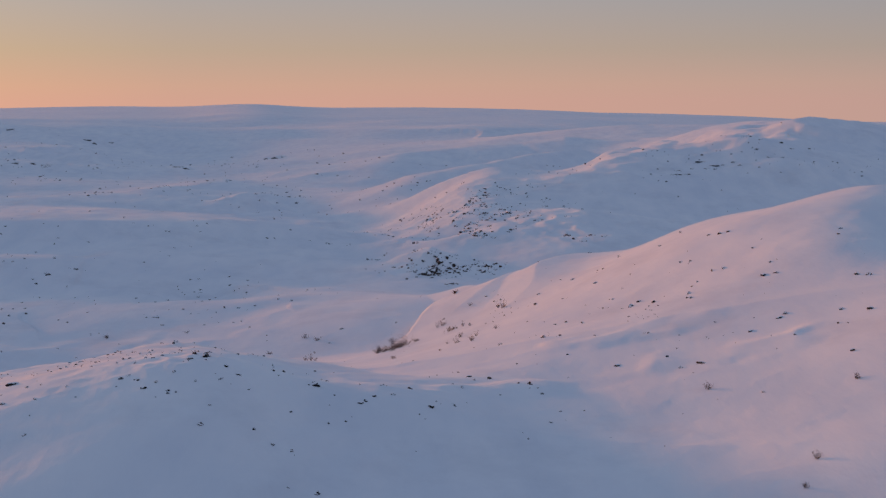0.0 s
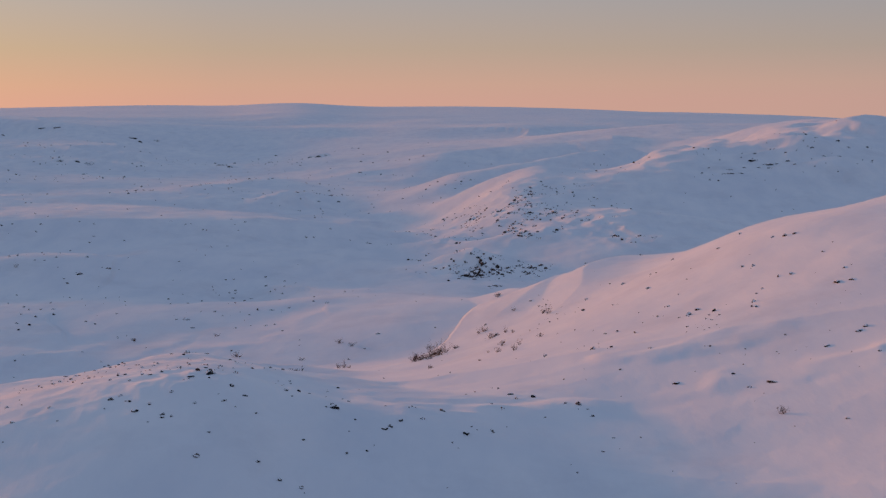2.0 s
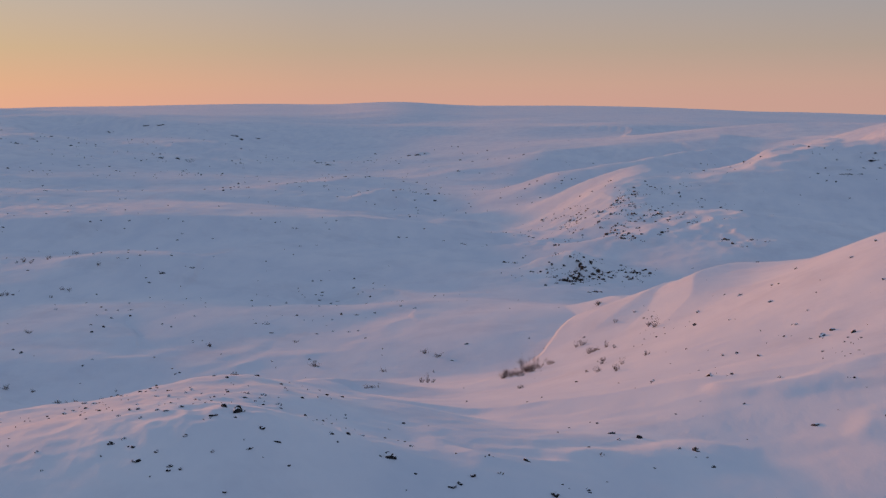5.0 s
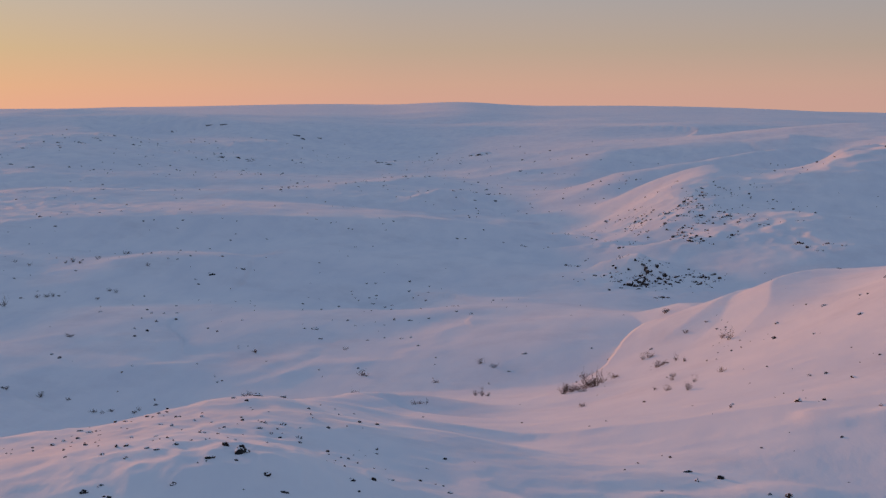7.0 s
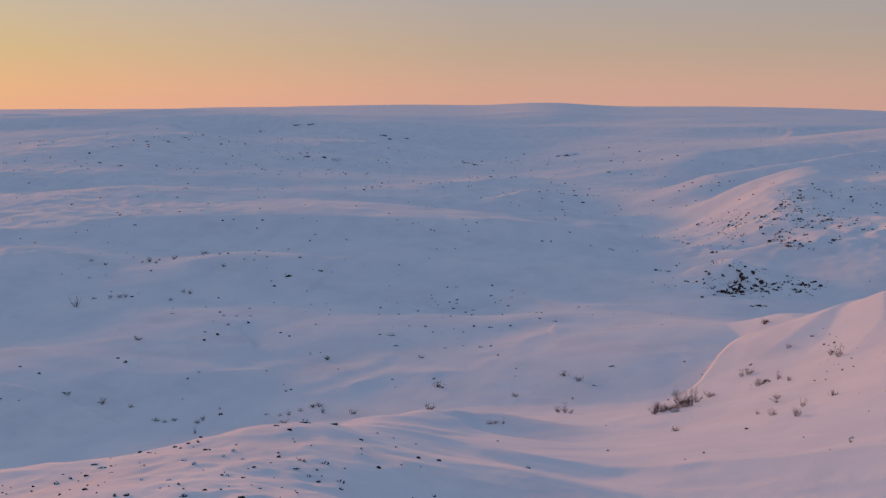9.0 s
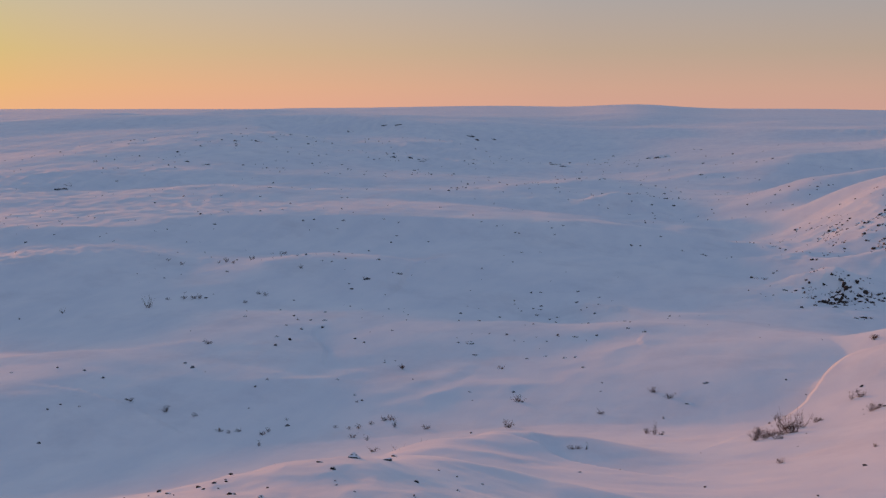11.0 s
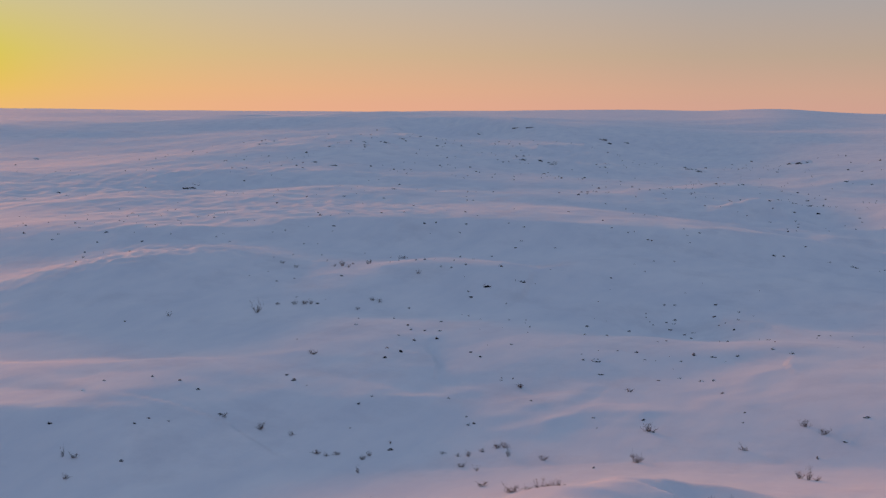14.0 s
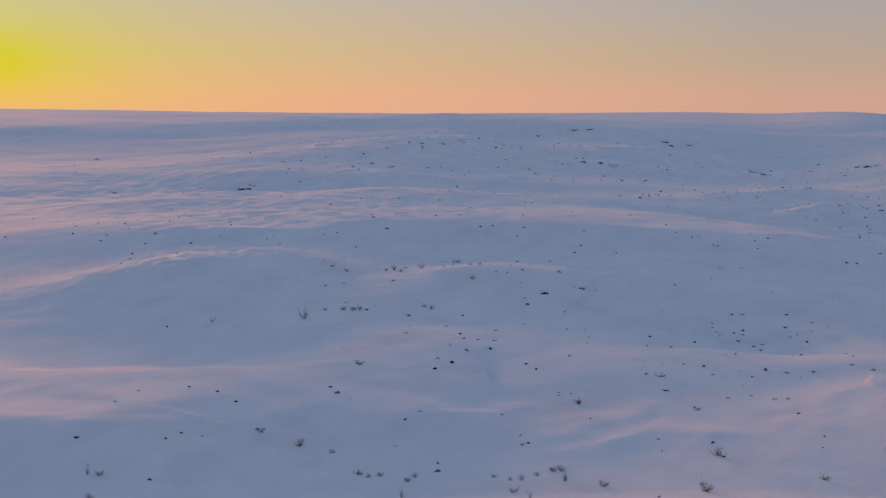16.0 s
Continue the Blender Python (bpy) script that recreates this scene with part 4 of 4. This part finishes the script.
ledge(-498.2, 984.9, 5.89); ledge(-337.9, 1012.3, 4.72); ledge(-362.6, 1011.1, 4.76); ledge(-339.4, 1014.9, 4.64)
ledge(-350.9, 1013.4, 6.65); ledge(-797.0, 910.2, 5.38); ledge(-242.0, 1126.2, 10.23); ledge(-498.5, 1023.6, 4.72)
ledge(-358.1, 1098.3, 4.78); ledge(-512.3, 1076.7, 6.39); ledge(-337.0, 1015.1, 5.88); ledge(-252.4, 1139.9, 7.52)
ledge(-601.1, 1474.1, 8.65); ledge(-193.3, 1314.1, 8.22); ledge(-182.0, 1302.2, 10.61); ledge(-178.2, 1322.6, 8.39)
ledge(-185.3, 1350.0, 8.44); ledge(-556.0, 1485.4, 7.37); ledge(-433.9, 1477.0, 8.36); ledge(-534.6, 1478.8, 7.30)
ledge(-424.9, 1519.9, 5.72); ledge(-448.8, 1494.8, 8.92)
# dwarf birches
shrub(27.0, 85.7, 0.63); shrub(7.6, 158.8, 0.40); shrub(29.5, 91.1, 0.76); shrub(39.2, 110.3, 0.80)
shrub(-29.1, 188.4, 0.62); shrub(-27.6, 189.1, 0.51); shrub(-28.4, 189.0, 0.62); shrub(26.8, 117.7, 0.82)
shrub(2.1, 186.2, 0.88); shrub(8.7, 192.3, 0.79); shrub(0.6, 190.3, 0.52); shrub(-52.5, 205.4, 0.67)
shrub(-54.4, 205.2, 1.21); shrub(-51.6, 206.2, 0.94); shrub(-65.8, 222.1, 0.67); shrub(-49.8, 207.2, 1.08)
shrub(-8.1, 189.1, 0.77); shrub(-80.4, 217.7, 0.76); shrub(-51.0, 207.6, 1.09); shrub(-70.0, 201.6, 0.83)
shrub(-47.1, 229.5, 1.36); shrub(-68.7, 224.1, 0.83); shrub(-11.7, 215.5, 1.08); shrub(-59.3, 229.1, 0.90)
shrub(-64.5, 229.9, 0.99); shrub(-109.7, 196.6, 0.83); shrub(-69.8, 228.7, 0.79); shrub(-60.7, 211.8, 0.86)
shrub(-24.5, 222.3, 0.72); shrub(-25.4, 222.5, 1.00); shrub(-68.8, 231.0, 0.65); shrub(-71.3, 228.5, 0.64)
shrub(-26.5, 223.3, 1.01); shrub(-82.7, 223.0, 0.79); shrub(-66.5, 233.5, 0.94); shrub(-67.3, 233.2, 1.01)
shrub(-73.7, 229.0, 0.64); shrub(-87.8, 222.0, 0.65); shrub(-86.8, 223.2, 0.79); shrub(-82.6, 224.6, 0.80)
shrub(-89.5, 222.4, 0.94); shrub(-49.6, 243.9, 1.49); shrub(-112.9, 201.6, 0.86); shrub(-82.4, 230.5, 0.44)
shrub(-114.1, 201.0, 0.87); shrub(-95.9, 226.2, 0.76); shrub(-100.5, 225.5, 1.15); shrub(-106.5, 225.2, 0.93)
shrub(4.8, 216.3, 0.70); shrub(4.4, 182.3, 0.98); shrub(-76.1, 264.0, 0.79); shrub(-76.6, 264.9, 0.87)
shrub(5.3, 188.1, 0.74); shrub(-35.5, 238.2, 0.90); shrub(2.8, 197.9, 0.68); shrub(3.0, 201.0, 0.78)
shrub(-115.2, 264.1, 1.15); shrub(-11.8, 207.7, 1.22); shrub(-9.3, 207.1, 1.21); shrub(-10.6, 208.4, 0.92)
shrub(-11.3, 209.5, 1.64); shrub(-10.2, 210.1, 1.42); shrub(-8.9, 210.6, 1.22); shrub(-7.4, 211.4, 1.63)
shrub(-8.1, 211.5, 1.44); shrub(-8.9, 216.9, 2.10); shrub(-6.8, 216.3, 1.25); shrub(11.3, 221.2, 1.26)
shrub(-5.3, 219.0, 0.94); shrub(1.0, 219.3, 0.94); shrub(-4.9, 220.0, 0.73); shrub(-9.2, 233.1, 0.91)
shrub(3.6, 220.2, 0.94); shrub(10.5, 224.3, 0.85); shrub(1.6, 220.0, 1.15); shrub(-163.7, 286.4, 0.93)
shrub(-0.1, 229.4, 1.20); shrub(-1.1, 229.3, 0.87); shrub(-133.4, 313.2, 0.96); shrub(-149.5, 297.9, 1.88)
shrub(5.4, 235.5, 0.78); shrub(-26.6, 246.7, 1.08); shrub(-143.2, 309.7, 0.97); shrub(-29.7, 249.9, 1.22)
shrub(-144.2, 309.1, 1.21); shrub(-146.3, 307.9, 1.21); shrub(-149.5, 306.0, 0.85); shrub(-132.4, 321.4, 0.98)
shrub(-134.4, 321.7, 1.11); shrub(-134.9, 346.5, 1.07); shrub(-58.8, 267.3, 0.93); shrub(-162.6, 353.3, 0.85)
shrub(-168.4, 344.3, 0.97); shrub(-157.2, 351.4, 1.12); shrub(-173.1, 345.1, 0.84); shrub(2.9, 281.8, 1.22)
shrub(-161.2, 355.1, 1.56); shrub(-161.3, 390.8, 1.40); shrub(-161.3, 388.2, 0.93); shrub(-155.5, 358.8, 1.43)
shrub(2.8, 281.0, 1.06)


def scatter_stones():
    """The small stones that poke through the snow, too many to count."""
    rng = np.random.RandomState(5)
    fields = (  # x, y, reach along x and y, count, smallest and largest width
        (-32, 118, 16, 16, 130, 0.10, 0.34), (26, 150, 22, 34, 80, 0.10, 0.36), (8, 215, 20, 40, 60, 0.15, 0.45),
        (-5, 108, 22, 12, 40, 0.10, 0.30), (-80, 300, 70, 45, 40, 0.2, 0.6), (-130, 370, 60, 50, 35, 0.25, 0.7),
        (-60, 330, 40, 40, 25, 0.2, 0.6), (-230, 390, 90, 70, 70, 0.25, 0.8), (-290, 560, 120, 90, 60, 0.35, 1.0),
        (-130, 700, 110, 110, 130, 0.5, 1.3), (12, 505, 34, 45, 300, 0.35, 1.1), (150, 600, 80, 70, 130, 0.4, 1.4),
        (-400, 800, 200, 200, 130, 0.6, 2.0), (-330, 1150, 260, 250, 200, 0.8, 2.6), (-30, 800, 160, 200, 120, 0.6, 1.6),
        (0, 388, 18, 12, 130, 0.3, 1.0))
    bm = bmesh.new()
    bmesh.ops.create_icosphere(bm, subdivisions=1, radius=0.5)
    ball = np.array([v.co[:] for v in bm.verts])
    tris = np.array([[v.index for v in f.verts] for f in bm.faces])
    bm.free()
    verts, faces = [], []
    for cx, cy, rx, ry, count, small, large in fields:
        x, y = cx + rx * rng.randn(count * 4) * 0.6, cy + ry * rng.randn(count * 4) * 0.6
        keep = waves(x / (rx * 0.35), y / (ry * 0.35), 31) > 0.06
        x, y = x[keep][:count], y[keep][:count]
        size = small * (large / small) ** (rng.rand(len(x)) ** 2.0)
        for px, py, pz, s in zip(x, y, ground(x, y), size):
            a = rng.rand() * 6.283
            lump = ball * (0.8 + 0.45 * rng.rand(len(ball), 1)) * s * (1.25, 0.8, 0.62)
            turned = np.stack([lump[:, 0] * math.cos(a) - lump[:, 1] * math.sin(a), lump[:, 0] * math.sin(a) + lump[:, 1] * math.cos(a), lump[:, 2]], -1)
            faces.append(tris + len(verts) * len(ball))
            verts.append(turned + (px, py, pz + 0.08 * s))
    mesh = bpy.data.meshes.new("scattered_stones")
    mesh.from_pydata(np.concatenate(verts).tolist(), [], np.concatenate(faces).tolist())
    mesh.materials.append(ROCK)
    tagged(new("scattered_stones", mesh), "small dark stones poking through the wind-packed snow", "stones", kind="stuff")


scatter_stones()
